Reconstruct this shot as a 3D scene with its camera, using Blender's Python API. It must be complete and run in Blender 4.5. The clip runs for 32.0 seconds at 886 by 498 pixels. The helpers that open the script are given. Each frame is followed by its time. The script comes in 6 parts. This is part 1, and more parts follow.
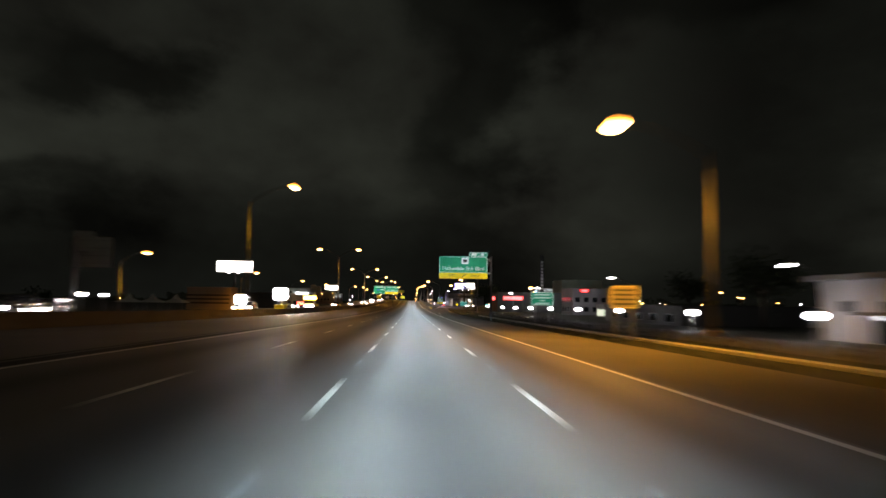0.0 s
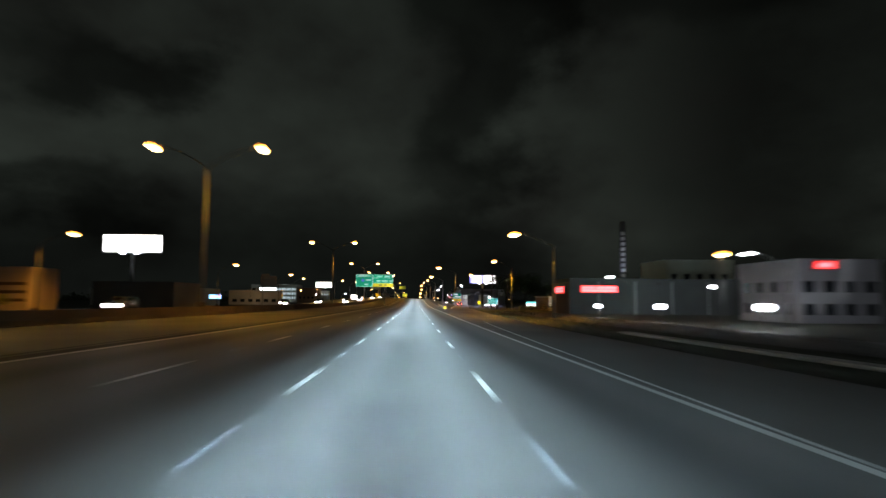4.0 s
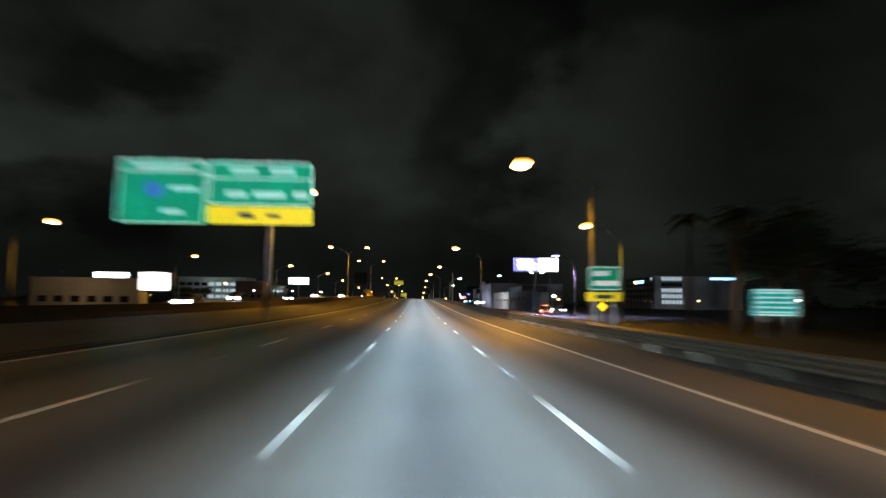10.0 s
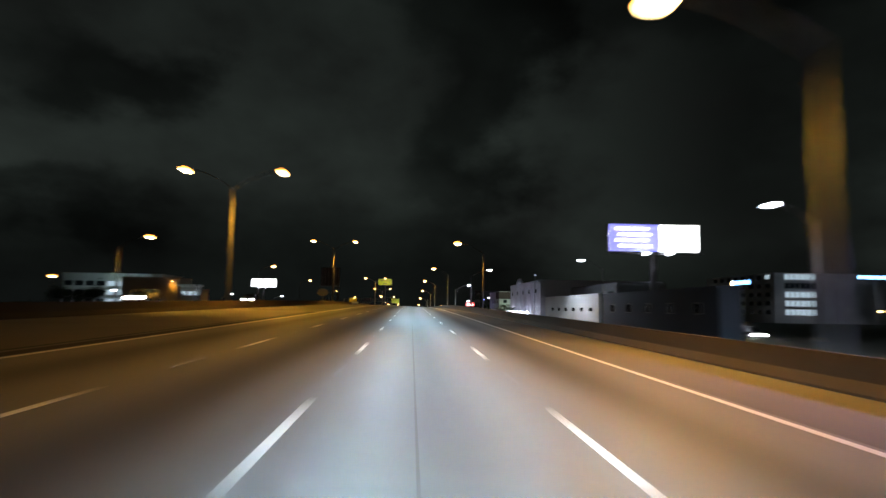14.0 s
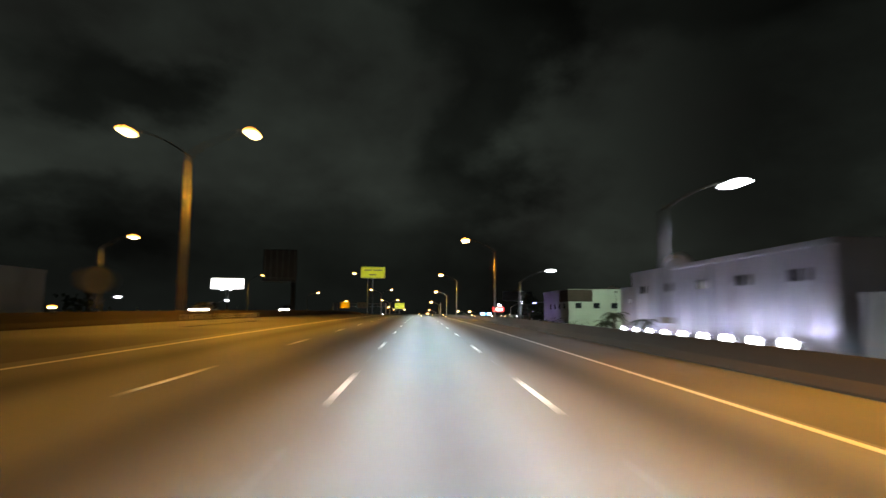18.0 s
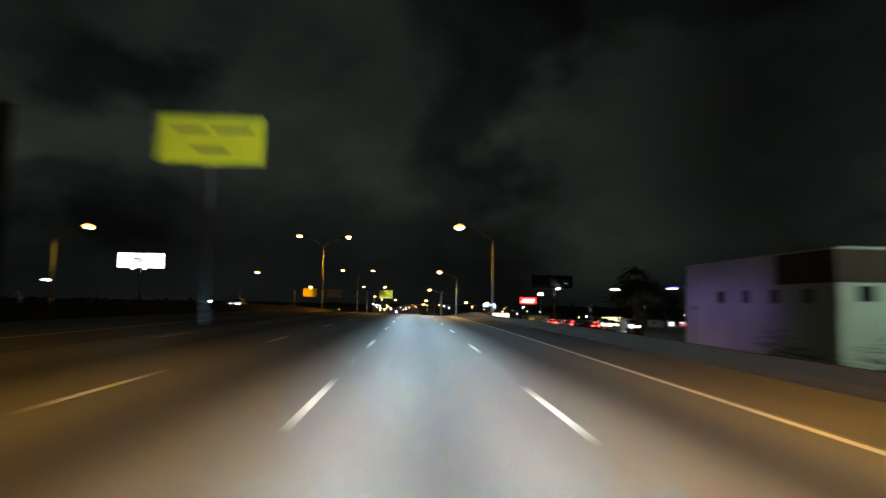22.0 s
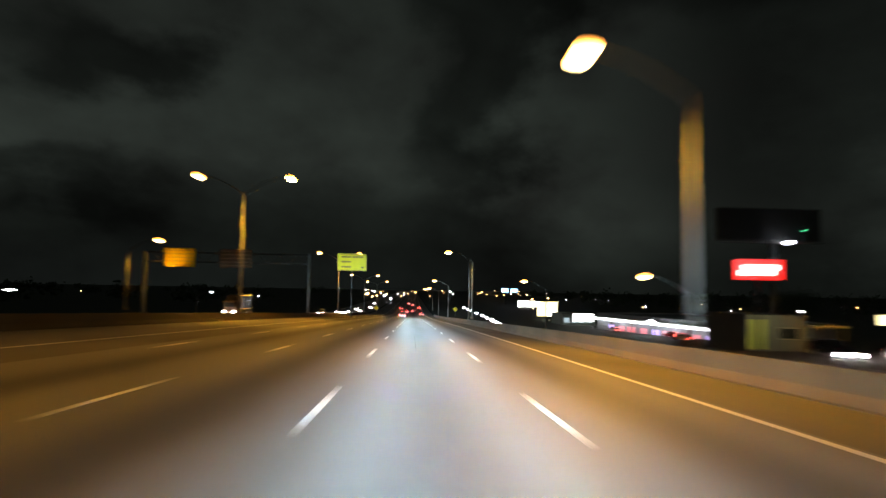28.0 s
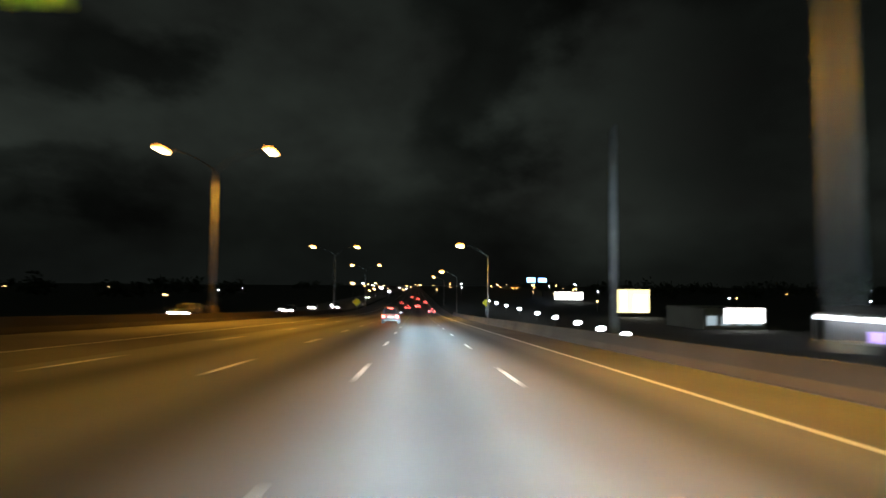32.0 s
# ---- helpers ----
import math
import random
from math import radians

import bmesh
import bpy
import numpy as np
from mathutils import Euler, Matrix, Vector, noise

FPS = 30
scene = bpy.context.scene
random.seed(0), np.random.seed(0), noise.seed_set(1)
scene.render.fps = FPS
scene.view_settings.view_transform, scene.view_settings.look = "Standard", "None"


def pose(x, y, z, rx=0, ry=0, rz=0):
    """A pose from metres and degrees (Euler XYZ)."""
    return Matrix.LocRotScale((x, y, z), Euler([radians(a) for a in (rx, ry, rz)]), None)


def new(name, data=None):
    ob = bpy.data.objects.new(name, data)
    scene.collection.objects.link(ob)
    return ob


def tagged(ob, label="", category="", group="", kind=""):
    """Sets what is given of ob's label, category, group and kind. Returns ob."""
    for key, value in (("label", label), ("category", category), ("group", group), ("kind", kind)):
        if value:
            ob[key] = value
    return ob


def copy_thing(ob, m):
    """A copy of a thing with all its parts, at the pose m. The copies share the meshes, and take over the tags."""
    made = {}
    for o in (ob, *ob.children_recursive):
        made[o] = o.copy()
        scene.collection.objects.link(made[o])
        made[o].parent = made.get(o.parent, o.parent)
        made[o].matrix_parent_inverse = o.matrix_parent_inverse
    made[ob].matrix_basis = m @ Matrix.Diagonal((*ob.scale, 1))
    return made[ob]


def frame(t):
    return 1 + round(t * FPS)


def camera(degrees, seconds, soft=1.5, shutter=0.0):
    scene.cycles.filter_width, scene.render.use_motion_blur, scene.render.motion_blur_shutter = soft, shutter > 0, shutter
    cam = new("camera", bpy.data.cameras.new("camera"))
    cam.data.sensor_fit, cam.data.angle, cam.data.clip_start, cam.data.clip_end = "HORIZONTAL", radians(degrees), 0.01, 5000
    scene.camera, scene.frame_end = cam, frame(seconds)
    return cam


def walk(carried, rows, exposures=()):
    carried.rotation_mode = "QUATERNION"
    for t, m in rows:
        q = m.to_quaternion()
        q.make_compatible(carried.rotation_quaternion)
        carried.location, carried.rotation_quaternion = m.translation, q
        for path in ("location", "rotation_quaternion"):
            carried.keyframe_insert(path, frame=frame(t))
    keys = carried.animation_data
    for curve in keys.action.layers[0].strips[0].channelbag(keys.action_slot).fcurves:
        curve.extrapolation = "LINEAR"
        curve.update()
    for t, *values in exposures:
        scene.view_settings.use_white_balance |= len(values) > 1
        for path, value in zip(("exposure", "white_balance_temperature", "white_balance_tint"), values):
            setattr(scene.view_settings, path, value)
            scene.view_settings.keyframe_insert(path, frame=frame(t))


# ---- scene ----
cam = camera(72.8, 32.0, soft=1.5, shutter=2.3)
PATH = [
    (0.0, pose(-0.424, -0.04, 1.536, 94.85, -0.72, -3.03)),
    (0.5, pose(-0.310, 13.72, 1.372, 94.87, -0.54, -3.08)),
    (1.0, pose(-0.193, 27.45, 1.181, 94.88, -0.43, -3.01)),
    (1.5, pose(-0.072, 41.14, 0.996, 94.66, -0.49, -2.92)),
    (2.0, pose(0.056, 54.79, 0.817, 94.50, -0.54, -3.17)),
    (2.5, pose(0.185, 68.45, 0.617, 94.51, -0.10, -3.49)),
    (3.0, pose(0.295, 79.60, 0.475, 94.56, -0.02, -3.27)),
    (3.5, pose(0.384, 93.34, 0.336, 94.70, -0.22, -2.90)),
    (5.5, pose(0.349, 148.89, -0.116, 94.93, -0.61, -2.31)),
    (6.0, pose(0.286, 162.69, -0.187, 95.08, -0.64, -2.27)),
    (6.5, pose(0.210, 176.42, -0.244, 95.05, -0.62, -2.38)),
    (7.0, pose(0.121, 190.01, -0.288, 94.96, -0.57, -2.43)),
    (7.5, pose(0.017, 203.45, -0.363, 94.85, -0.36, -2.11)),
    (8.0, pose(-0.092, 216.79, -0.408, 94.83, -0.70, -1.94)),
    (8.5, pose(-0.188, 230.09, -0.447, 94.88, -0.58, -1.98)),
    (9.0, pose(-0.257, 243.43, -0.484, 94.91, -0.41, -2.10)),
    (9.5, pose(-0.302, 256.87, -0.524, 94.92, -0.76, -2.42)),
    (10.0, pose(-0.334, 270.42, -0.557, 94.94, -0.71, -2.54)),
    (10.5, pose(-0.368, 284.04, -0.587, 94.94, -0.59, -2.46)),
    (11.0, pose(-0.411, 297.63, -0.595, 95.11, -0.37, -2.28)),
    (11.5, pose(-0.436, 314.37, -0.553, 95.31, -0.91, -2.48)),
    (12.0, pose(-0.438, 327.97, -0.511, 95.29, -0.79, -2.84)),
    (12.5, pose(-0.423, 341.54, -0.441, 95.32, -0.64, -2.89)),
    (13.0, pose(-0.398, 355.01, -0.357, 95.35, -0.69, -2.69)),
    (13.5, pose(-0.368, 368.34, -0.216, 95.49, -0.91, -2.66)),
    (14.0, pose(-0.338, 381.56, -0.015, 95.60, -0.90, -3.03)),
    (14.5, pose(-0.314, 394.81, 0.152, 95.56, -0.58, -3.24)),
    (16.5, pose(-0.316, 447.81, 0.874, 95.81, -0.26, -2.30)),
    (17.0, pose(-0.340, 460.78, 1.042, 95.83, -0.33, -2.20)),
    (17.5, pose(-0.367, 473.70, 1.200, 95.92, -0.39, -2.12)),
    (18.0, pose(-0.395, 486.59, 1.348, 95.97, -0.43, -2.22)),
    (18.5, pose(-0.414, 499.41, 1.477, 95.98, -0.48, -2.35)),
    (19.0, pose(-0.424, 512.21, 1.583, 95.79, -0.46, -2.34)),
    (19.5, pose(-0.425, 523.11, 1.674, 95.72, -0.54, -2.40)),
    (20.0, pose(-0.417, 535.92, 1.743, 95.58, -0.63, -2.47)),
    (20.5, pose(-0.401, 548.66, 1.792, 95.53, -0.53, -2.67)),
    (21.0, pose(-0.377, 561.29, 1.851, 95.41, -0.84, -2.88)),
    (21.5, pose(-0.355, 573.86, 1.867, 95.13, -1.02, -2.88)),
    (22.0, pose(-0.357, 586.39, 1.871, 95.03, -0.94, -2.79)),
    (22.5, pose(-0.393, 598.85, 1.916, 94.90, -0.72, -2.57)),
    (23.0, pose(-0.445, 611.41, 1.902, 94.77, -0.72, -2.32)),
    (23.5, pose(-0.508, 624.01, 1.870, 94.68, -0.88, -1.96)),
    (24.0, pose(-0.570, 636.56, 1.824, 94.60, -1.15, -1.73)),
    (24.5, pose(-0.621, 649.09, 1.755, 94.54, -1.15, -1.85)),
    (25.0, pose(-0.674, 661.67, 1.669, 94.50, -1.23, -1.94)),
    (25.5, pose(-0.717, 674.26, 1.506, 94.36, -1.13, -2.21)),
    (27.5, pose(-0.452, 717.39, 0.439, 93.81, -0.93, -2.92)),
    (28.0, pose(-0.416, 732.38, -0.115, 93.75, -1.03, -2.86)),
    (28.5, pose(-0.388, 745.04, -0.602, 93.84, -1.00, -2.87)),
    (29.0, pose(-0.375, 757.81, -1.080, 93.71, -0.73, -2.67)),
    (29.5, pose(-0.377, 770.71, -1.587, 93.52, -0.37, -2.41)),
    (30.0, pose(-0.389, 783.82, -2.102, 93.61, -0.32, -2.44)),
    (30.5, pose(-0.411, 797.05, -2.629, 93.54, -0.65, -2.34)),
    (31.0, pose(-0.439, 810.32, -3.174, 93.50, -0.62, -2.17)),
    (31.5, pose(-0.470, 823.53, -3.669, 93.70, -0.73, -2.00)),
    (32.0, pose(-0.500, 836.72, -4.265, 93.35, -0.41, -2.51)),
]

walk(cam, PATH, exposures=[(0.0, .3, 7600, 19), (1.0, .25, 6500, 12), (2.0, .2, 6300, 8), (3.0, .3, 6600, 11), (6.0, .45, 6800, 11), (7.0, .25, 6300, 9), (8.0, .3, 6600, 11), (9.0, .2, 6500, 11), (10.0, .25, 6600, 11), (11.0, .5, 7000, 10), (12.0, .25, 6100, 7), (13.0, .35, 5900, 9), (14.0, .35, 6300, 10), (17.0, .65, 6900, 11), (18.0, .65, 6800, 11), (19.0, .3, 6500, 10), (20.0, .35, 6600, 10), (21.0, .75, 7000, 11), (22.0, .35, 6500, 9), (23.0, .45, 6300, 8), (24.0, .8, 6900, 11), (25.0, .6, 6500, 11), (28.0, .7, 6600, 10), (29.0, .5, 6400, 10), (30.0, .35, 6700, 8), (31.0, .35, 6700, 10), (32.0, .4, 6600, 10)])

# ---------------------------------------------------------------- long profile of the motorway
SLOPES = [(-400, -.7), (0, -.7), (27, -.8), (79, -.7), (162, -.25), (217, -.2), (244, -.2), (298, 0), (355, .5), (381, .8),
          (461, .75), (513, .45), (561, .15), (612, 0), (661, -.5), (697, -1.5), (732, -2.15), (784, -2.3), (837, -2.4),
          (880, -2.4), (950, -2.2), (1000, -1.6), (1060, -.5), (1120, 0), (4000, 0)]
_gy = np.arange(-400, 4001, 1.0)
_gz = np.cumsum(np.tan(np.radians(np.interp(_gy, *zip(*SLOPES)))))
_gz -= np.interp(0, _gy, _gz)
DROP = 0.07


def elev(y):
    """Height of the carriageway's crown line at y."""
    return float(np.interp(y, _gy, _gz)) - DROP


def opposite_z(x, y):
    """Height of the opposite carriageway, crowned and raised to fit the camera's view over the barrier."""
    return elev(y) + float(np.interp(x, [-42.5, -30, -21.2], [.3, .8, .4]))


def road_z(x, y):
    """Height of the carriageway, which falls a little to the right."""
    fall = float(np.interp(y, [620, 720, 1000], [0, .03, .03]))      # the right shoulder drops away on the ramp down
    return elev(y) - 0.03 * max(-10.0, min(9.0, x)) - fall * max(0.0, min(4.2, x - 5.5))


def ground_z(x, y):
    """Height of the land beside the motorway."""
    far = float(np.interp(y, [-400, 0, 60, 150, 290, 450, 640, 700, 740, 790, 840, 900, 1000, 1100], [1.0, -.9, -1.5, -2.4, -3.0, -3.4, -3.5, -3.2, -3.5, -5.8, -10.2, -11.8, -13.2, -13.5]))
    if x < -22:
        far = float(np.interp(x, [-60, -45], [far, elev(y) + .15]))
    return far


# ---------------------------------------------------------------- night sky and city glow
world = bpy.data.worlds.new("night_sky")
scene.world = world
world.use_nodes = True
wn, wl = world.node_tree.nodes, world.node_tree.links
wn.clear()


w_out, w_bg = wn.new("ShaderNodeOutputWorld"), wn.new("ShaderNodeBackground")
w_tc, w_sep = wn.new("ShaderNodeTexCoord"), wn.new("ShaderNodeSeparateXYZ")
wl.new(w_tc.outputs["Generated"], w_sep.inputs[0])
w_map = wn.new("ShaderNodeMapping")
w_map.inputs["Scale"].default_value = (1.5, 0.6, 2.2)
w_map.inputs["Location"].default_value = (0.31, 0.2, 0.45)
wl.new(w_tc.outputs["Generated"], w_map.inputs[0])
w_n1 = wn.new("ShaderNodeTexNoise")
w_n1.inputs["Scale"].default_value, w_n1.inputs["Detail"].default_value, w_n1.inputs["Roughness"].default_value = 2.6, 7, 0.52
wl.new(w_map.outputs[0], w_n1.inputs["Vector"])
w_r1 = wn.new("ShaderNodeValToRGB")
w_r1.color_ramp.elements[0].position, w_r1.color_ramp.elements[0].color = 0.28, (.0052, .0054, .0049, 1)
w_r1.color_ramp.elements[1].position, w_r1.color_ramp.elements[1].color = 0.66, (.0160, .0200, .0170, 1)
wl.new(w_n1.outputs["Fac"], w_r1.inputs[0])
# glow of the city low in the sky, dark bank of cloud just over the horizon
w_glow = wn.new("ShaderNodeValToRGB")
cr = w_glow.color_ramp
cr.elements[0].position, cr.elements[0].color = 0.0, (.40, .40, .42, 1)
cr.elements[1].position, cr.elements[1].color = 0.55, (.7, .7, .7, 1)
for pos, v in ((.07, .36), (.13, .52), (.2, 1.25), (.3, 1.05)):
    e = cr.elements.new(pos)
    e.color = (v, v, v, 1)
w_warp = wn.new("ShaderNodeMath")
w_warp.operation = "MULTIPLY_ADD"
w_warp.inputs[1].default_value = 0.09
wl.new(w_n1.outputs["Fac"], w_warp.inputs[0])
wl.new(w_sep.outputs["Z"], w_warp.inputs[2])
w_sub = wn.new("ShaderNodeMath")
w_sub.operation = "SUBTRACT"
w_sub.inputs[1].default_value = 0.045
wl.new(w_warp.outputs[0], w_sub.inputs[0])
w_east = wn.new("ShaderNodeMapRange")
w_east.interpolation_type = "SMOOTHSTEP"
for i, val in enumerate((.02, .30, 0.0, .10)):
    w_east.inputs[i + 1].default_value = val
wl.new(w_sep.outputs["X"], w_east.inputs[0])
w_low = wn.new("ShaderNodeMath")
w_low.operation = "ADD"
wl.new(w_sub.outputs[0], w_low.inputs[0])
wl.new(w_east.outputs[0], w_low.inputs[1])
wl.new(w_low.outputs[0], w_glow.inputs[0])
w_mul = wn.new("ShaderNodeMix")
w_mul.data_type, w_mul.blend_type = "RGBA", "MULTIPLY"
w_mul.inputs["Factor"].default_value = 1.0
wl.new(w_r1.outputs[0], w_mul.inputs["A"])
wl.new(w_glow.outputs[0], w_mul.inputs["B"])


def sky_patch(source, u, v, ru, rv, dark):
    """A darker patch of sky round the direction (u, 1, v), with an edge frayed by the noise."""
    sub_, scl, wrp = (wn.new("ShaderNodeVectorMath") for _ in range(3))
    wrp.operation, sub_.operation, scl.operation = "MULTIPLY_ADD", "SUBTRACT", "MULTIPLY"
    wl.new(w_n1.outputs["Color"], wrp.inputs[0])
    wrp.inputs[1].default_value = (.5, .0, .4)
    wl.new(w_tc.outputs["Generated"], wrp.inputs[2])
    wl.new(wrp.outputs[0], sub_.inputs[0])
    d = Vector((u, 1, v)).normalized()
    sub_.inputs[1].default_value = (d.x + .25, d.y, d.z + .2)
    wl.new(sub_.outputs[0], scl.inputs[0])
    scl.inputs[1].default_value = (1 / ru, 1.2, 1 / rv)
    ln = wn.new("ShaderNodeVectorMath")
    ln.operation = "LENGTH"
    wl.new(scl.outputs[0], ln.inputs[0])
    mr = wn.new("ShaderNodeMapRange")
    mr.interpolation_type = "SMOOTHSTEP"
    for i, val in enumerate((.45, 1.25, dark, 1.0)):
        mr.inputs[i + 1].default_value = val
    wl.new(ln.outputs["Value"], mr.inputs[0])
    mx = wn.new("ShaderNodeMix")
    mx.data_type, mx.blend_type = "RGBA", "MULTIPLY"
    mx.inputs["Factor"].default_value = 1.0
    wl.new(source, mx.inputs["A"])
    wl.new(mr.outputs[0], mx.inputs["B"])
    return mx.outputs["Result"]


w_col = w_mul.outputs["Result"]
# patch directions and sizes set to fit the camera's view
for u, v, ru, rv, dark in ((.12, .42, .11, .22, .38), (.07, .22, .08, .08, .6), (-.50, .40, .14, .07, .35), (.45, .60, .3, .12, .5), (.68, .36, .20, .34, .45), (-.75, .16, .2, .05, .5)):
    w_col = sky_patch(w_col, u, v, ru, rv, dark)
wl.new(w_col, w_bg.inputs["Color"])
w_bg.inputs["Strength"].default_value = .9
wl.new(w_bg.outputs[0], w_out.inputs[0])

SODIUM = (1.0, .45, .035)
WARM = (1.0, .62, .25)
COOL = (.72, .82, 1.0)
VIOLET = (.45, .42, 1.0)


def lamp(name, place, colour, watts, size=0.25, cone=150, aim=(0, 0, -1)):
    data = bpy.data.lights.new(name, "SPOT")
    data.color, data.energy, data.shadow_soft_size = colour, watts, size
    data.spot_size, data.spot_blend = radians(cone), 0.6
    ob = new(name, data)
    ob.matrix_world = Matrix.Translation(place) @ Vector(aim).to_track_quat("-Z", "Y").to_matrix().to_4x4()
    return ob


# fixed spots along the lane stand in for the camera car's moving dipped headlights: wide, flat beams
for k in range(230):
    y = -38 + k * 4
    beam = lamp("headlight_standin", (-0.3, y, elev(y) + 0.72), (.55, .83, 1.0), 97000, 0.0, 7.0, (.03, 1, (elev(y + 16) - elev(y)) / 16 - 0.045))
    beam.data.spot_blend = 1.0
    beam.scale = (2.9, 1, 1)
# one more fixed spot per sign, far back in the lane, added in place of its sheeting's retroreflection
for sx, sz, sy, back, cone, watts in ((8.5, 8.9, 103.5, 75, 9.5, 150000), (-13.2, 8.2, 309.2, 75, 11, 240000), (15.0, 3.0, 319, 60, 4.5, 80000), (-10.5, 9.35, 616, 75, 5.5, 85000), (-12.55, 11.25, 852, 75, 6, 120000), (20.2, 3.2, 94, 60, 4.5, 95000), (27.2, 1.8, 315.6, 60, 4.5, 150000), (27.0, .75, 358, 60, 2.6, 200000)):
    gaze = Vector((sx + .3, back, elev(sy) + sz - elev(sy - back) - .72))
    beam = lamp("headlight_standin", (-0.3, sy - back, elev(sy - back) + 0.72), (.86, .94, 1.0), watts, 0.0, cone, gaze)
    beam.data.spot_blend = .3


# ---------------------------------------------------------------- materials
def material(name, colour, rough=0.6, metal=0.0, scale=0.0, amount=0.25, fine=0.0, bump=0.0, emit=None, strength=0.0):
    """A surface with mottling at two scales and fine relief."""
    m = bpy.data.materials.new(name)
    m.use_nodes = True
    n, l = m.node_tree.nodes, m.node_tree.links
    b = n["Principled BSDF"]
    b.inputs["Roughness"].default_value, b.inputs["Metallic"].default_value = rough, metal
    b.inputs["Base Color"].default_value = (*colour, 1)
    if scale:
        tc = n.new("ShaderNodeTexCoord")
        a, c = n.new("ShaderNodeTexNoise"), n.new("ShaderNodeTexNoise")
        a.inputs["Scale"].default_value, a.inputs["Detail"].default_value = scale, 5
        c.inputs["Scale"].default_value, c.inputs["Detail"].default_value = fine or scale * 18, 3
        l.new(tc.outputs["Object"], a.inputs["Vector"])
        l.new(tc.outputs["Object"], c.inputs["Vector"])
        ad = n.new("ShaderNodeMath")
        ad.operation = "MULTIPLY_ADD"
        ad.inputs[1].default_value = 0.45
        l.new(c.outputs["Fac"], ad.inputs[0])
        l.new(a.outputs["Fac"], ad.inputs[2])
        r = n.new("ShaderNodeValToRGB")
        r.color_ramp.elements[0].position, r.color_ramp.elements[1].position = 0.45, 1.0
        r.color_ramp.elements[0].color = (*[v * (1 - amount) for v in colour], 1)
        r.color_ramp.elements[1].color = (*[min(1, v * (1 + amount)) for v in colour], 1)
        l.new(ad.outputs[0], r.inputs[0])
        l.new(r.outputs[0], b.inputs["Base Color"])
        if bump:
            bp = n.new("ShaderNodeBump")
            bp.inputs["Strength"].default_value, bp.inputs["Distance"].default_value = bump, 0.02
            l.new(c.outputs["Fac"], bp.inputs["Height"])
            l.new(bp.outputs[0], b.inputs["Normal"])
    if emit:
        b.inputs["Emission Color"].default_value, b.inputs["Emission Strength"].default_value = (*emit, 1), strength
    return m


def road_material():
    """Worn concrete-grey carriageway: oil line in each lane's middle, polished wheel tracks, stains, grain."""
    m = bpy.data.materials.new("worn_carriageway")
    m.use_nodes = True
    n, l = m.node_tree.nodes, m.node_tree.links
    b = n["Principled BSDF"]
    tc, sep = n.new("ShaderNodeTexCoord"), n.new("ShaderNodeSeparateXYZ")
    l.new(tc.outputs["Object"], sep.inputs[0])

    def mth(op, *ins):
        q = n.new("ShaderNodeMath")
        q.operation = op
        for i, v in enumerate(ins):
            if isinstance(v, (int, float)):
                q.inputs[i].default_value = v
            else:
                l.new(v, q.inputs[i])
        return q.outputs[0]

    wob = n.new("ShaderNodeTexNoise")
    mp = n.new("ShaderNodeMapping")
    mp.inputs["Scale"].default_value = (.35, .03, 1)
    l.new(tc.outputs["Object"], mp.inputs[0])
    l.new(mp.outputs[0], wob.inputs["Vector"])
    wob.inputs["Scale"].default_value, wob.inputs["Detail"].default_value = 1.0, 5
    x = mth("MULTIPLY_ADD", wob.outputs["Fac"], .5, sep.outputs["X"])
    ph = mth("MULTIPLY", mth("ADD", x, -.25), 2 * math.pi / 3.6)
    lane = mth("MULTIPLY_ADD", mth("COSINE", ph), .5, .5)          # 1 in the lane's middle
    oil = mth("POWER", lane, 2.2)
    stain, grain = n.new("ShaderNodeTexNoise"), n.new("ShaderNodeTexNoise")
    mp2 = n.new("ShaderNodeMapping")
    mp2.inputs["Scale"].default_value = (.8, .06, 1)
    l.new(tc.outputs["Object"], mp2.inputs[0])
    l.new(mp2.outputs[0], stain.inputs["Vector"])
    stain.inputs["Scale"].default_value, stain.inputs["Detail"].default_value = 1.3, 6
    l.new(tc.outputs["Object"], grain.inputs["Vector"])
    grain.inputs["Scale"].default_value, grain.inputs["Detail"].default_value = 28, 4
    v = mth("MULTIPLY_ADD", oil, -.11, .185)
    v = mth("MULTIPLY", v, mth("MULTIPLY_ADD", stain.outputs["Fac"], .7, .65))
    v = mth("MULTIPLY", v, mth("MULTIPLY_ADD", grain.outputs["Fac"], .4, .8))
    mix = n.new("ShaderNodeMix")
    mix.data_type = "RGBA"
    mix.blend_type = "MULTIPLY"
    mix.inputs["Factor"].default_value = 1
    mix.inputs["A"].default_value = (1.0, .98, .94, 1)
    l.new(v, mix.inputs["B"])
    l.new(mix.outputs["Result"], b.inputs["Base Color"])
    l.new(mth("MULTIPLY_ADD", stain.outputs["Fac"], .25, .45), b.inputs["Roughness"])
    bp = n.new("ShaderNodeBump")
    bp.inputs["Strength"].default_value, bp.inputs["Distance"].default_value = .35, .01
    l.new(grain.outputs["Fac"], bp.inputs["Height"])
    l.new(bp.outputs[0], b.inputs["Normal"])
    return m


def glow(name, colour, strength):
    return material(name, (.6, .6, .6), .5, emit=colour, strength=strength)


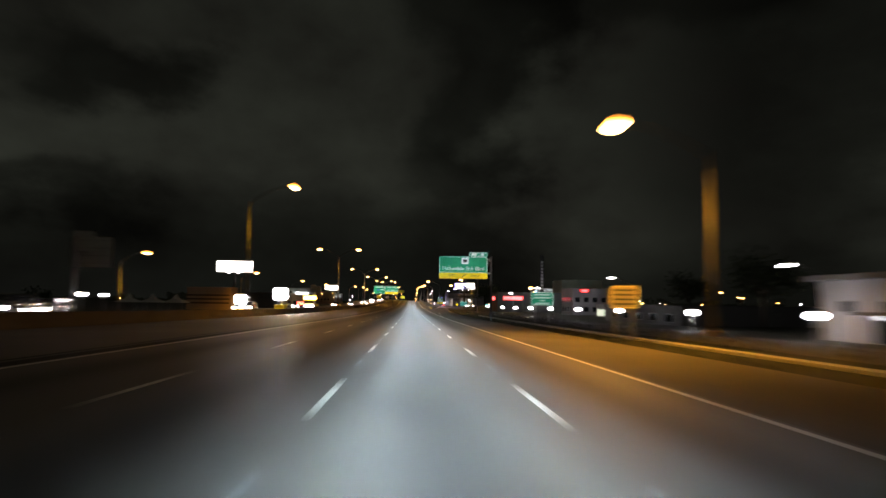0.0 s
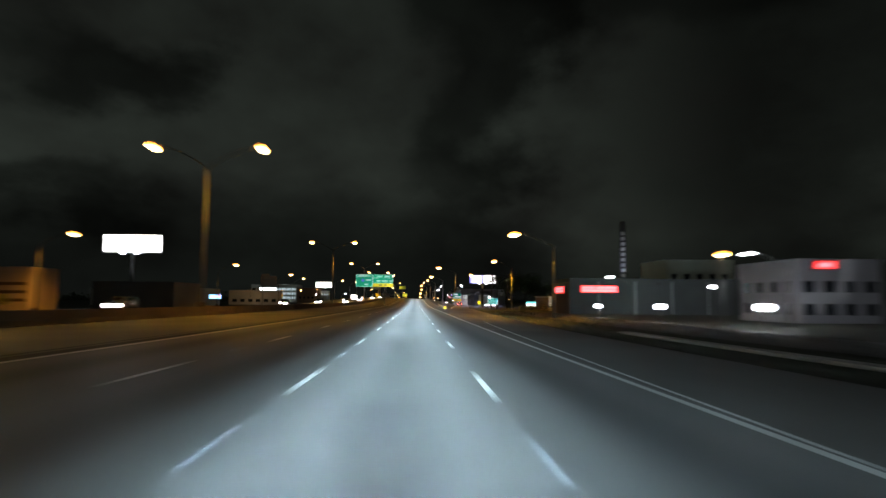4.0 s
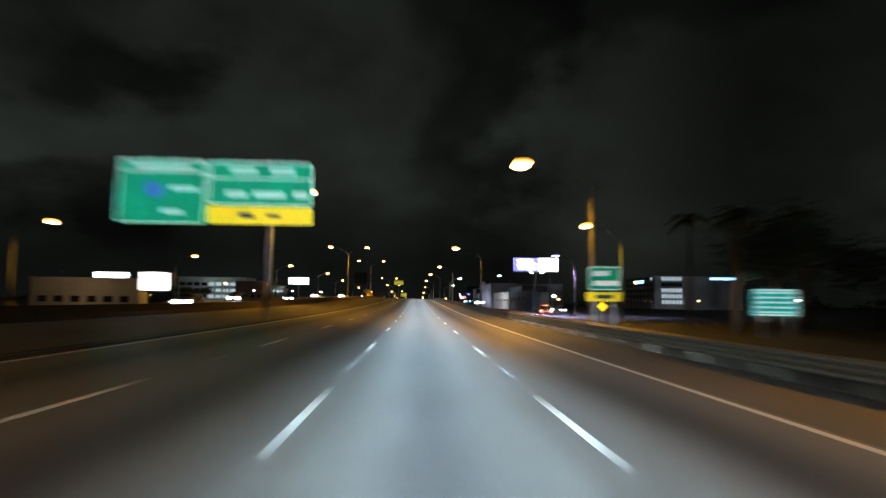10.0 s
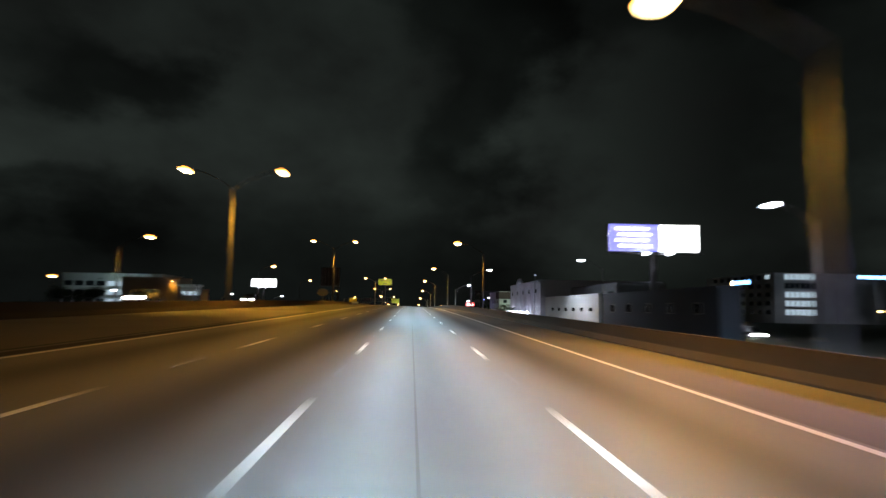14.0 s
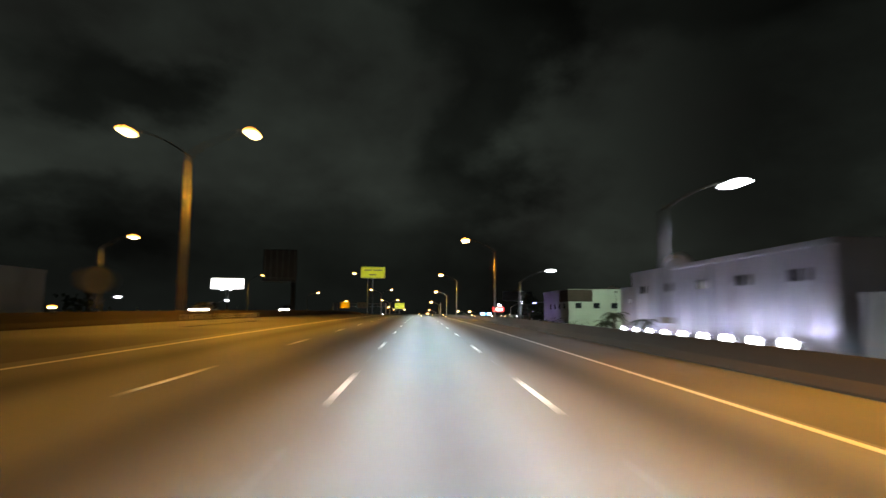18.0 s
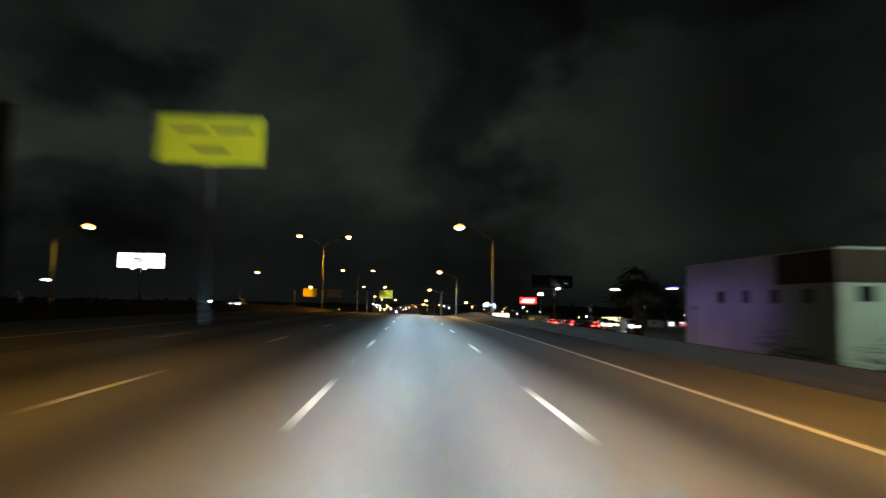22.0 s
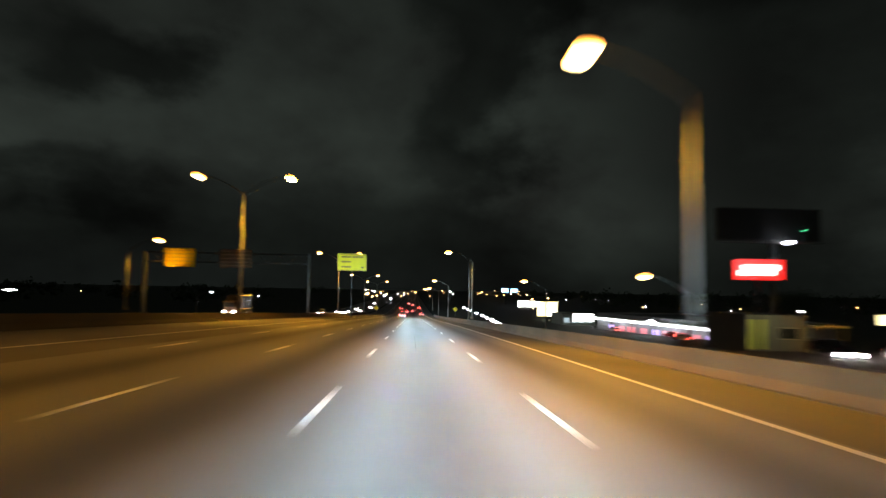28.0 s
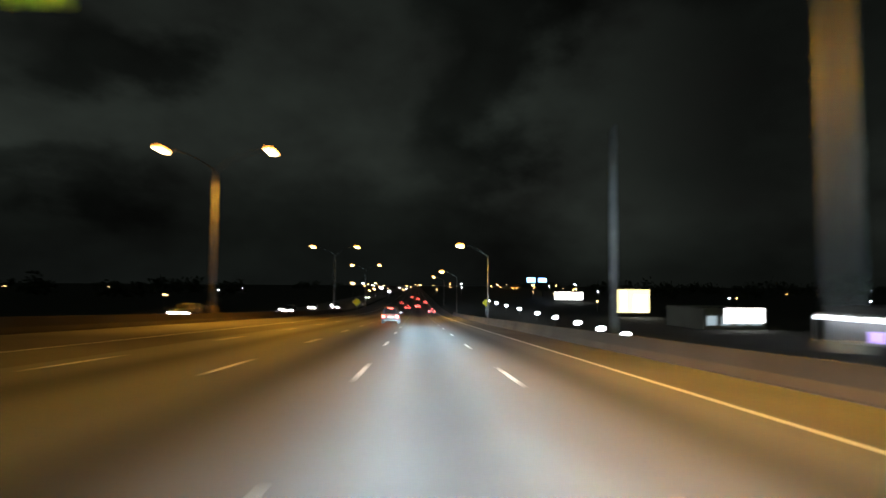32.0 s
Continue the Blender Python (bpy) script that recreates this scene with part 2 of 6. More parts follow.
M_road = road_material()
M_shoulder = material("shoulder_asphalt", (.15, .14, .125), .8, 0, .12, .35, 9, .3)
M_lot = material("lot_asphalt", (.06, .06, .06), .85, 0, .08, .4, 6, .2)
M_paint = material("road_paint", (.88, .88, .86), .5, 0, .9, .12, 30, .1)
M_reflector = material("reflector", (.34, .36, .40), .5)
# concrete colour yellowed for the sodium light on the barrier
M_conc = material("barrier_concrete", (.18, .14, .09), .85, 0, .35, .35, 12, .4)
# darker copies for unlit stretches, with the shade put into the colour
M_conc_shaded = material("shaded_barrier_concrete", (.052, .040, .028), .9, 0, .3, .22, 10, .4)
M_conc_brown = material("dimmed_brown_concrete", (.10, .088, .070), .9, 0, .3, .4, 10, .4)
M_gutter = material("gutter_tar", (.028, .026, .024), .8, 0, .6, .4, 14, .2)
M_seam = material("lane_seam_sealant", (.10, .095, .085), .85, 0, .8, .4, 14, .2)
M_worn = material("worn_gore_bar", (.36, .35, .33), .8, 0, .8, .4, 14, .2)
M_kerb = material("kerb_concrete", (.40, .39, .36), .85, 0, .5, .3, 12, .3)
M_grass = material("grass", (.020, .026, .011), .95, 0, .25, .5, 8, .6)
M_galv = material("galvanised_steel", (.30, .30, .29), .55, .6, .8, .25, 20)
# steel browned to carry the sodium light in its colour
M_rail = material("sodium_toned_guardrail", (.20, .16, .115), .6, .25, .8, .3, 16)
M_pole = material("lamp_pole_aluminium", (.19, .18, .165), .55, .45, .5, .2, 20)
M_dark = material("dark_housing", (.05, .05, .05), .5, .3, 1, .3)


def halo_bowl_material(name, hot, rim, strength=22.0):
    """The glass bowl of a lamp: emission hottest below, deeper and dimmer towards its rim in place of a halo."""
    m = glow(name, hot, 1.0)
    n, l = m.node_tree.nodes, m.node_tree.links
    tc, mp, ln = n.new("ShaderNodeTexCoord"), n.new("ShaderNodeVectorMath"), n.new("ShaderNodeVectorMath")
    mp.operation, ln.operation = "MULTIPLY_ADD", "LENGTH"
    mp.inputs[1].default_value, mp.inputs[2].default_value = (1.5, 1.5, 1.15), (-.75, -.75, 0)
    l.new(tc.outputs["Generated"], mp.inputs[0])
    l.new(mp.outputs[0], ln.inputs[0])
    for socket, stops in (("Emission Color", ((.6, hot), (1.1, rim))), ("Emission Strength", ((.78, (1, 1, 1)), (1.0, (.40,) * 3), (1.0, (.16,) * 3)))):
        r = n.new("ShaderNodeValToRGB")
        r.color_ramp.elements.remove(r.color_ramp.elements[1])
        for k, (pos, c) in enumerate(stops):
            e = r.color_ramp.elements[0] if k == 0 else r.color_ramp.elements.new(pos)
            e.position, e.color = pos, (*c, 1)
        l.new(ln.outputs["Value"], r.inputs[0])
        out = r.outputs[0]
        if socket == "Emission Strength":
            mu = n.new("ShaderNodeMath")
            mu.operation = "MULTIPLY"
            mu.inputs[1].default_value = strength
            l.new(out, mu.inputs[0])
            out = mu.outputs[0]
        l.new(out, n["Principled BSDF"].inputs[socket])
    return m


M_sodium = halo_bowl_material("sodium_lens", (1.0, .66, .28), (1.0, .36, .04))
M_warm = glow("warm_lens", (1.0, .60, .22), 7)
M_cool = glow("cool_lens", (.80, .88, 1.0), 25)
M_blaze = glow("blazing_flood_lens", (.86, .93, 1.0), 60)
M_flood = glow("flood_lens", (.75, .72, 1.0), 3.0)
M_violet = halo_bowl_material("violet_lens", (.50, .50, 1.0), (.10, .08, 1.0), 14.0)
M_green = material("sign_green", (.0, .26, .145), .8, 0, .6, .12, 6)
M_yellow = material("sign_yellow", (.80, .62, .02), .4, 0, .6, .12, 6)
M_lime = material("sign_lime", (.62, .62, .02), .4, 0, .6, .1, 6)
M_teal = material("sign_teal", (.0, .30, .26), .35, 0, .6, .12, 6)
M_blue = material("shield_blue", (.03, .10, .5), .4)
M_white = material("sign_white", (.82, .82, .80), .4, 0, 1.2, .08, 9)
# lettering toned down against the strong sign spots
M_text = material("dimmed_sign_lettering", (.36, .60, .52), .7, 0, 1.2, .1, 9)
M_black = material("sign_black", (.02, .02, .02), .5)
# lighter ink for lower contrast
M_soft_ink = material("soft_sign_ink", (.13, .12, .03), .7)
M_signback = material("sign_back_aluminium", (.36, .36, .35), .6, .2, .5, .2, 8)
# darker copy of the sign back, for a panel that gets no light
M_signback_dark = material("sign_back_shaded", (.10, .10, .10), .7, .3, .5, .2, 8)
for m_ in (M_green, M_yellow, M_lime, M_teal):      # matt sheeting
    m_.node_tree.nodes["Principled BSDF"].inputs["Specular IOR Level"].default_value = .1
# on the white billboards the face's own glow replaces floodlighting
M_face_white = glow("glowing_white_face", (1, 1, 1), 4.0)
M_band = glow("cool_light_band", (.86, .92, 1.0), 6.0)
# steel darkened in its colour for posts and trusses that stand unlit
M_post_dark = material("shaded_dark_steel", (.09, .09, .09), .7, .3, .6, .3, 12)
M_face_blue = glow("lit_blue_face", (.25, .25, .95), 1.2)
# print that glows too, in place of floodlight falling on the board
M_face_grey = glow("glowing_grey_print", (.50, .56, .68), .42)
M_face_red = glow("lit_red_face", (1.0, .012, .008), 1.5)
M_face_pink = glow("lit_pink_core", (1.0, .55, .5), 5.0)
M_face_scarlet = glow("lit_scarlet_writing", (1.0, .13, .16), 3.0)
M_face_teal = glow("lit_teal_face", (.1, .75, .75), 1.6)
M_face_yellow = glow("lit_yellow_face", (1.0, .85, .40), 1.7)
M_face_azure = glow("lit_azure_face", (.2, .5, 1.0), 4.0)
M_shopred = glow("red_shopfront", (1.0, .06, .12), .5)
M_shopviolet = glow("violet_shopfront", (.5, .3, 1.0), 1.0)
M_tail = glow("tail_light", (1.0, .06, .04), 20)
M_head = glow("head_light", (1.0, .97, .9), 60)
M_amber = glow("amber_beacon", (1.0, .55, .05), 40)
M_pilot = glow("green_pilot_lens", (.1, 1.0, .4), 4)
M_marker = glow("amber_marker_lens", (1.0, .5, .04), 5)
M_window = glow("lit_window", (1.0, .95, .82), 1.6)
M_storewindow = glow("lit_greenish_window", (.80, 1.0, .80), .8)
M_dimwindow = glow("dim_window", (.75, .80, 1.0), .13)
M_coolwindow = glow("lit_cool_window", (.70, .9, 1.0), .38)
M_glass = material("dark_glass", (.02, .025, .03), .08)
M_tyre = material("tyre_rubber", (.02, .02, .02), .85)
M_rim = material("wheel_rim", (.4, .4, .4), .35, .9)
M_car_grey = material("car_paint_grey", (.20, .21, .22), .25, .5)
M_car_white = material("car_paint_white", (.7, .7, .7), .25, .1)
M_car_dark = material("car_paint_dark", (.03, .03, .035), .2, .3)
M_car_red = material("car_paint_red", (.3, .02, .02), .25, .2)
M_wall_white = material("white_render", (.62, .63, .62), .85, 0, .12, .22, 7, .2)
M_wall_grey = material("grey_render", (.34, .34, .35), .85, 0, .12, .25, 7, .2)
M_wall_dark = material("dark_grey_render", (.11, .112, .115), .85, 0, .12, .25, 7, .2)
M_wall_hall = material("lavender_grey_render", (.44, .43, .47), .85, 0, .12, .25, 7, .2)
M_wall_navy = material("navy_grey_render", (.05, .056, .07), .85, 0, .12, .25, 7, .2)
M_wall_tan = material("tan_render", (.36, .27, .20), .85, 0, .12, .3, 7, .2)
M_wall_umber = material("umber_render", (.25, .185, .14), .85, 0, .12, .3, 7, .2)
M_wall_brown = material("brown_panel", (.07, .042, .03), .8, 0, .2, .3, 7, .2)
M_wall_green = material("pale_green_render", (.55, .60, .52), .85, 0, .12, .2, 7, .2)
M_wall_lime = material("yellow_green_render", (.36, .38, .10), .85, 0, .12, .25, 7, .2)
M_warmwindow = glow("lit_amber_window", (1.0, .62, .12), 1.3)
M_bare = material("bare_billboard_panels", (.09, .08, .077), .8, .1, .3, .35, 5, .2)
M_roof = material("flat_roof", (.12, .12, .12), .9, 0, .2, .3)
M_trunk = material("tree_bark", (.10, .075, .05), .9, 0, 2, .4, 18, .6)
M_leaf = material("leaves", (.035, .055, .02), .7, 0, .8, .5, 6)
M_palm = material("palm_fronds", (.05, .06, .025), .6, 0, .8, .4, 6)


# ---------------------------------------------------------------- small building kit
def thing(name, place, label, category, group="", kind="", turn=0.0):
    ob = new(name)
    ob.empty_display_size = 0.3
    ob.matrix_world = Matrix.Translation(place) @ Matrix.Rotation(radians(turn), 4, "Z")
    return tagged(ob, label, category, group, kind)


def part(name, bm, mat, parent=None, label="", smooth=False):
    me = bpy.data.meshes.new(name)
    bmesh.ops.recalc_face_normals(bm, faces=bm.faces)
    bm.to_mesh(me)
    bm.free()
    me.materials.append(mat)
    if smooth:
        for p in me.polygons:
            p.use_smooth = True
    ob = new(name, me)
    ob.parent = parent
    if label:
        ob["label"] = label
    return ob


def box(x0, x1, y0, y1, z0, z1, bm=None, bevel=0.0):
    bm = bm or bmesh.new()
    vs = [bm.verts.new(p) for p in ((x0, y0, z0), (x1, y0, z0), (x1, y1, z0), (x0, y1, z0), (x0, y0, z1), (x1, y0, z1), (x1, y1, z1), (x0, y1, z1))]
    fs = [bm.faces.new([vs[i] for i in q]) for q in ((3, 2, 1, 0), (4, 5, 6, 7), (0, 1, 5, 4), (1, 2, 6, 5), (2, 3, 7, 6), (3, 0, 4, 7))]
    if bevel:
        es = list({e for f in fs for e in f.edges})
        bmesh.ops.bevel(bm, geom=es, offset=bevel, segments=2, affect="EDGES", profile=0.6)
    return bm


def tube(points, radii, seg=10, bm=None, cap=True):
    bm = bm or bmesh.new()
    pts = [Vector(p) for p in points]
    rings = []
    for i, p in enumerate(pts):
        d = (pts[min(i + 1, len(pts) - 1)] - pts[max(i - 1, 0)]).normalized()
        q = d.to_track_quat("Z", "Y")
        r = radii[i] if isinstance(radii, (list, tuple)) else radii
        rings.append([bm.verts.new(p + q @ Vector((r * math.cos(2 * math.pi * k / seg), r * math.sin(2 * math.pi * k / seg), 0))) for k in range(seg)])
    for a, b in zip(rings, rings[1:]):
        for k in range(seg):
            bm.faces.new((a[k], a[(k + 1) % seg], b[(k + 1) % seg], b[k]))
    if cap:
        bm.faces.new(rings[0][::-1])
        bm.faces.new(rings[-1])
    return bm


def ellipsoid(c, r, bm=None, u=14, v=8):
    bm = bm or bmesh.new()
    res = bmesh.ops.create_uvsphere(bm, u_segments=u, v_segments=v, radius=1)
    for q in res["verts"]:
        q.co = Vector((q.co.x * r[0] + c[0], q.co.y * r[1] + c[1], q.co.z * r[2] + c[2]))
    return bm


def rounded_panel(w, h, d, r, bm=None, cx=0.0, cz=0.0, y=0.0):
    """An upright panel with round corners; its face looks towards -y."""
    bm = bm or bmesh.new()
    ring = []
    for sx, sz, a0 in ((1, -1, -90), (1, 1, 0), (-1, 1, 90), (-1, -1, 180)):
        for k in range(5):
            a = radians(a0 + 22.5 * k)
            ring.append((cx + sx * (w / 2 - r) + r * math.cos(a), cz + sz * (h / 2 - r) + r * math.sin(a)))
    f = [bm.verts.new((x, y, z)) for x, z in ring]
    b = [bm.verts.new((x, y + d, z)) for x, z in ring]
    bm.faces.new(f)
    bm.faces.new(b[::-1])
    for i in range(len(ring)):
        j = (i + 1) % len(ring)
        bm.faces.new((f[j], f[i], b[i], b[j]))
    return bm


def panel_frame(w, h, t, r, y, d=0.02, cx=0.0, cz=0.0):
    """A thin raised border round a panel."""
    bm = bmesh.new()

    def ring(w, h, r, y):
        out = []
        for sx, sz, a0 in ((1, -1, -90), (1, 1, 0), (-1, 1, 90), (-1, -1, 180)):
            for k in range(5):
                a = radians(a0 + 22.5 * k)
                out.append(bm.verts.new((cx + sx * (w / 2 - r) + r * math.cos(a), y, cz + sz * (h / 2 - r) + r * math.sin(a))))
        return out
    o, i, o2, i2 = ring(w, h, r, y), ring(w - 2 * t, h - 2 * t, max(r - t, .01), y), ring(w, h, r, y + d), ring(w - 2 * t, h - 2 * t, max(r - t, .01), y + d)
    n = len(o)
    for k in range(n):
        j = (k + 1) % n
        for a, b in ((o, i), (i2, o2), (o2, o), (i, i2)):
            bm.faces.new((a[k], a[j], b[j], b[k]))
    return bm


def letters(text, size, x, z, y, mat, parent, name="lettering", align="CENTER", wide=1.0):
    cu = bpy.data.curves.new(name, "FONT")
    cu.body, cu.size, cu.align_x, cu.align_y, cu.extrude = text, size, align, "CENTER", 0.006
    ob = bpy.data.objects.new("tmp", cu)
    scene.collection.objects.link(ob)
    dg = bpy.context.evaluated_depsgraph_get()
    me = bpy.data.meshes.new_from_object(ob.evaluated_get(dg))
    bpy.data.objects.remove(ob)
    me.transform(Matrix.Translation((x, y, z)) @ Matrix.Rotation(radians(90), 4, "X") @ Matrix.Diagonal((wide, 1, 1, 1)))
    me.materials.clear()
    me.materials.append(mat)
    o = new(name, me)
    o.parent = parent
    return o


def bars(rows, y, mat, parent, name="text_bar"):
    """Plain bars for writing that cannot be read: rows of (x, z, width, height)."""
    for x, z, w, h in rows:
        part(name, box(x - w / 2, x + w / 2, y - .012, y, z - h / 2, z + h / 2), mat, parent)


# ---------------------------------------------------------------- ground and carriageway
ROAD_Y = [-60 + 6 * k for k in range(int(1660 / 6))] + [1600 + 60 * k for k in range(24)]


def strip(name, x_of, mat, z_of, ys=ROAD_Y, parent=None, kind="structure", label="", category="", thick=0.0):
    """A long sheet: x_of(y) gives the cross-section's x places."""
    bm = bmesh.new()
    rows = []
    for y in ys:
        rows.append([bm.verts.new((x, y, z_of(x, y))) for x in x_of(y)])
    for a, b in zip(rows, rows[1:]):
        for i in range(len(a) - 1):
            bm.faces.new((a[i], a[i + 1], b[i + 1], b[i]))
    me = bpy.data.meshes.new(name)
    bm.to_mesh(me)
    bm.free()
    me.materials.append(mat)
    ob = new(name, me)
    ob.parent = parent
    return tagged(ob, label, category, "", kind)


def lerp(y, *pairs):
    return float(np.interp(y, [p[0] for p in pairs], [p[1] for p in pairs]))


def right_edge(y):
    return lerp(y, (-60, 11.3), (150, 11.3), (205, 13.0), (262, 15.5), (275, 16.0), (276, 9.6), (2000, 9.6))


def land_z(x, y):
    if -22 < x < 12:
        return elev(y) - .75
    if x < 0 or x > 20:
        return ground_z(x, y)
    return min(elev(y) - .5, lerp(x, (12, elev(y) - .75), (24, ground_z(24, y))))


ground = strip("ground", lambda y: [-3000, -900, -300, -120, -60, -45, -21.5, -20, 8, 11.8, 14, 24, 60, 120, 300, 900, 3000], M_grass,
               land_z,
               ys=[-400, -200, -100] + [-60 + 12 * k for k in range(100)] + [1200, 1400, 1800, 2500, 4000],
               label="dark grass and bare land beside the motorway", category="ground")
road = strip("road", lambda y: [-9.2, -7.4, -5.3, -3.5, -1.8, 0, 1.8, 3.5, 5.6], M_road, road_z, label="worn grey motorway carriageway with three lanes", category="road")
strip("shoulder_right", lambda y: [5.6, 7, right_edge(y)], M_shoulder, road_z, label="dark asphalt shoulder and exit lane", category="road shoulder")
strip("shoulder_left", lambda y: [-19.8, -14, -9.75], M_shoulder, road_z, label="wide asphalt shoulder by the median", category="road shoulder")
strip("road_opposite", lambda y: [-42.5, -36, -30, -26, -21.2], M_shoulder, opposite_z, label="opposite carriageway of the motorway", category="road")
strip("drain_gap", lambda y: [-9.75, -9.42], M_dark, lambda x, y: road_z(x, y) - .02, ROAD_Y[:84], label="dark drain slot along the left edge line", category="drain")
strip("kerb_left", lambda y: [-9.42, -9.2], M_road, road_z, ROAD_Y[83:], label="narrow concrete strip beside the left edge line", category="road edge")
strip("gutter_left", lambda y: [-9.42, -9.2], M_gutter, road_z, ROAD_Y[:84], label="dark tarred gutter beside the left edge line", category="road edge")
strip("gutter_lip", lambda y: [-9.2, -8.9], M_gutter, lambda x, y: road_z(x, y) + .005, ROAD_Y[:84], label="dark tarred lip beside the left edge line", category="road edge")
strip("joint_left", lambda y: [-9.75, -9.42], M_shoulder, road_z, ROAD_Y[83:], label="asphalt seam along the left shoulder", category="road edge")

strip("lane_seam", lambda y: [-.26, -.225], M_seam, lambda x, y: road_z(x, y) + .005, [330 + 6 * k for k in range(16)], label="dark sealed seam along the lane", category="road seam")
strip("lane_seam", lambda y: [-.26, -.225], M_seam, lambda x, y: road_z(x, y) + .005, [758 + 4 * k for k in range(4)], label="short dark sealed seam along the lane", category="road seam")

strip("frontage_kerb", lambda y: [17.0, 17.01, 17.85, 17.86], M_kerb, lambda x, y: land_z(x, y) + (.16 if 17.005 < x < 17.855 else -.1), [-60 + 12 * k for k in range(19)], label="pale concrete kerb strip along the frontage road", category="kerb")
strip("frontage_road", lambda y: [20.5, 22, 24, 29.4], M_lot, lambda x, y: land_z(x, y) + .05, [-60 + 12 * k for k in range(27)], label="dark asphalt frontage road below the verge", category="road")
strip("frontage_road_far", lambda y: [24.2, 27, 29.4], M_lot, lambda x, y: land_z(x, y) + .05, [444 + 12 * k for k in range(40)], label="dark asphalt frontage road beside the buildings", category="road")


def ramp_z(x, y):
    t = max(0.0, min(1.0, (y - 262) / 45))
    return (1 - t) * road_z(x, y) + t * (land_z(x, y) + .24) - (.004 if y < 277 else 0)


def ramp_x(y):
    return lerp(y, (262, 9.9), (300, 11.2), (350, 15.5), (400, 20.0), (450, 24.0))


strip("exit_ramp", lambda y: [ramp_x(y), ramp_x(y) + 2, ramp_x(y) + 4.2, ramp_x(y) + 6.4], M_shoulder, ramp_z, [262 + 6 * k for k in range(32)], label="asphalt exit ramp falling away to the frontage road", category="road")
strip("ramp_line", lambda y: [ramp_x(y) + .5, ramp_x(y) + .62], M_paint, lambda x, y: ramp_z(x, y) + .012, [268 + 6 * k for k in range(30)], label="white edge line of the exit ramp", category="road marking")

PERIOD, PHASE = 12.19, 9.31
dash_bm = bmesh.new()
box(-.065, .065, 0, 3.05, 0, .006, dash_bm)
dash_mesh = bpy.data.meshes.new("dash")
dash_bm.to_mesh(dash_mesh)
dash_bm.free()
dash_mesh.materials.append(M_paint)
marker_bm = bmesh.new()
box(-.05, .05, -.06, .06, 0, .016, marker_bm)
for v in marker_bm.verts:
    if v.co.z > .01:
        v.co.y *= .8
marker_mesh = bpy.data.meshes.new("lane_marker")
marker_bm.to_mesh(marker_mesh)
marker_bm.free()
marker_mesh.materials.append(M_reflector)


def paint_dash(x, y, mesh, name):
    ob = new(name, mesh)
    slope = math.atan2(elev(y + 3) - elev(y), 3)
    ob.matrix_world = Matrix.Translation((x, y, road_z(x, y) + .005)) @ Matrix.Rotation(slope, 4, "X")
    ob.parent = road
    return ob


def solid_line(name, x_of, y0, y1, width=.15, step=6.0, mat=None, lift=.006, label="solid white edge line painted on the road"):
    n = max(2, int((y1 - y0) / step) + 1)
    ys = [y0 + (y1 - y0) * k / (n - 1) for k in range(n)]
    return strip(name, lambda y: [x_of(y) - width / 2, x_of(y) + width / 2], mat or M_paint, lambda x, y: road_z(x, y) + lift, ys, label=label, category="road marking")


solid_line("edge_line_right", lambda y: 5.37, -40, 1500, .19)
solid_line("edge_line_left", lambda y: -8.75, -40, 595)
solid_line("inner_edge_line", lambda y: -12.4, 600, 1500)
# exit lane: a thicker line before the nose, its own right edge line, chevrons in the gore
solid_line("exit_edge_line", lambda y: lerp(y, (-40, 9.2), (60, 8.6), (101, 8.6), (159, 10.4), (205, 12.2), (255, 14.4)), -40, 255, .12)
def gore_x(y):
    return lerp(y, (112, 5.5), (159, 6.95), (172, 7.5), (192, 7.9), (268, 9.3))


solid_line("gore_line", gore_x, 114, 268, .11)
for k in range(11):
    y0 = 217.2 - k * 6.7
    xa, xb = 5.55, min(9.1, gore_x(y0 - 4) - .1)
    y1 = y0 - 1.4 * (xb - xa)
    bm = bmesh.new()
    q = [bm.verts.new((px, py, road_z(px, py) + .006)) for px, py in ((xa, y0), (xb, y1), (xb, y1 + .5), (xa, y0 + .6))]
    bm.faces.new(q)
    tagged(part("gore_chevron", bm, M_worn), "pale worn chevron bar in the exit gore", "road marking", "gore chevrons", "structure")


# ---------------------------------------------------------------- barriers
def barrier(name, x, y0, y1, label, mat, seg=6.1, tall=lambda y: 1.0):
    """A concrete safety barrier cast in lengths."""
    root = thing(name, (x, y0, 0), label, "barrier", kind="structure")
    prof = [(-.30, -.3), (-.30, .08), (-.14, .32), (-.09, .84), (.09, .84), (.14, .32), (.30, .08), (.30, -.3)]
    n = int((y1 - y0) / seg)
    for k in range(n):
        a, b = y0 + k * seg + .012, y0 + (k + 1) * seg - .012
        bm = bmesh.new()
        ra = [bm.verts.new((px, a - y0, (pz * tall(a) if pz > 0 else pz) + road_z(x, a))) for px, pz in prof]
        rb = [bm.verts.new((px, b - y0, (pz * tall(b) if pz > 0 else pz) + road_z(x, b))) for px, pz in prof]
        for i in range(len(prof) - 1):
            bm.faces.new((ra[i], ra[i + 1], rb[i + 1], rb[i]))
        bm.faces.new(ra)
        bm.faces.new(rb[::-1])
        part("barrier_length", bm, mat, root)
    return root


barrier("barrier_right_1", 9.25, 281.2, 720.4, "concrete safety barrier with shade in its colour along the right shoulder", M_conc_shaded, tall=lambda y: lerp(y, (284, .85), (330, 1.0), (560, 1.0), (600, .66), (662, .66), (670, 1.0)))
barrier("barrier_right_2", 9.25, 720.4, 787.5, "concrete safety barrier with sodium yellow in its colour along the right shoulder", M_conc)
barrier("barrier_right_3", 9.25, 787.5, 1000, "brown concrete safety barrier with dimmer light in its colour along the right shoulder", M_conc_brown)
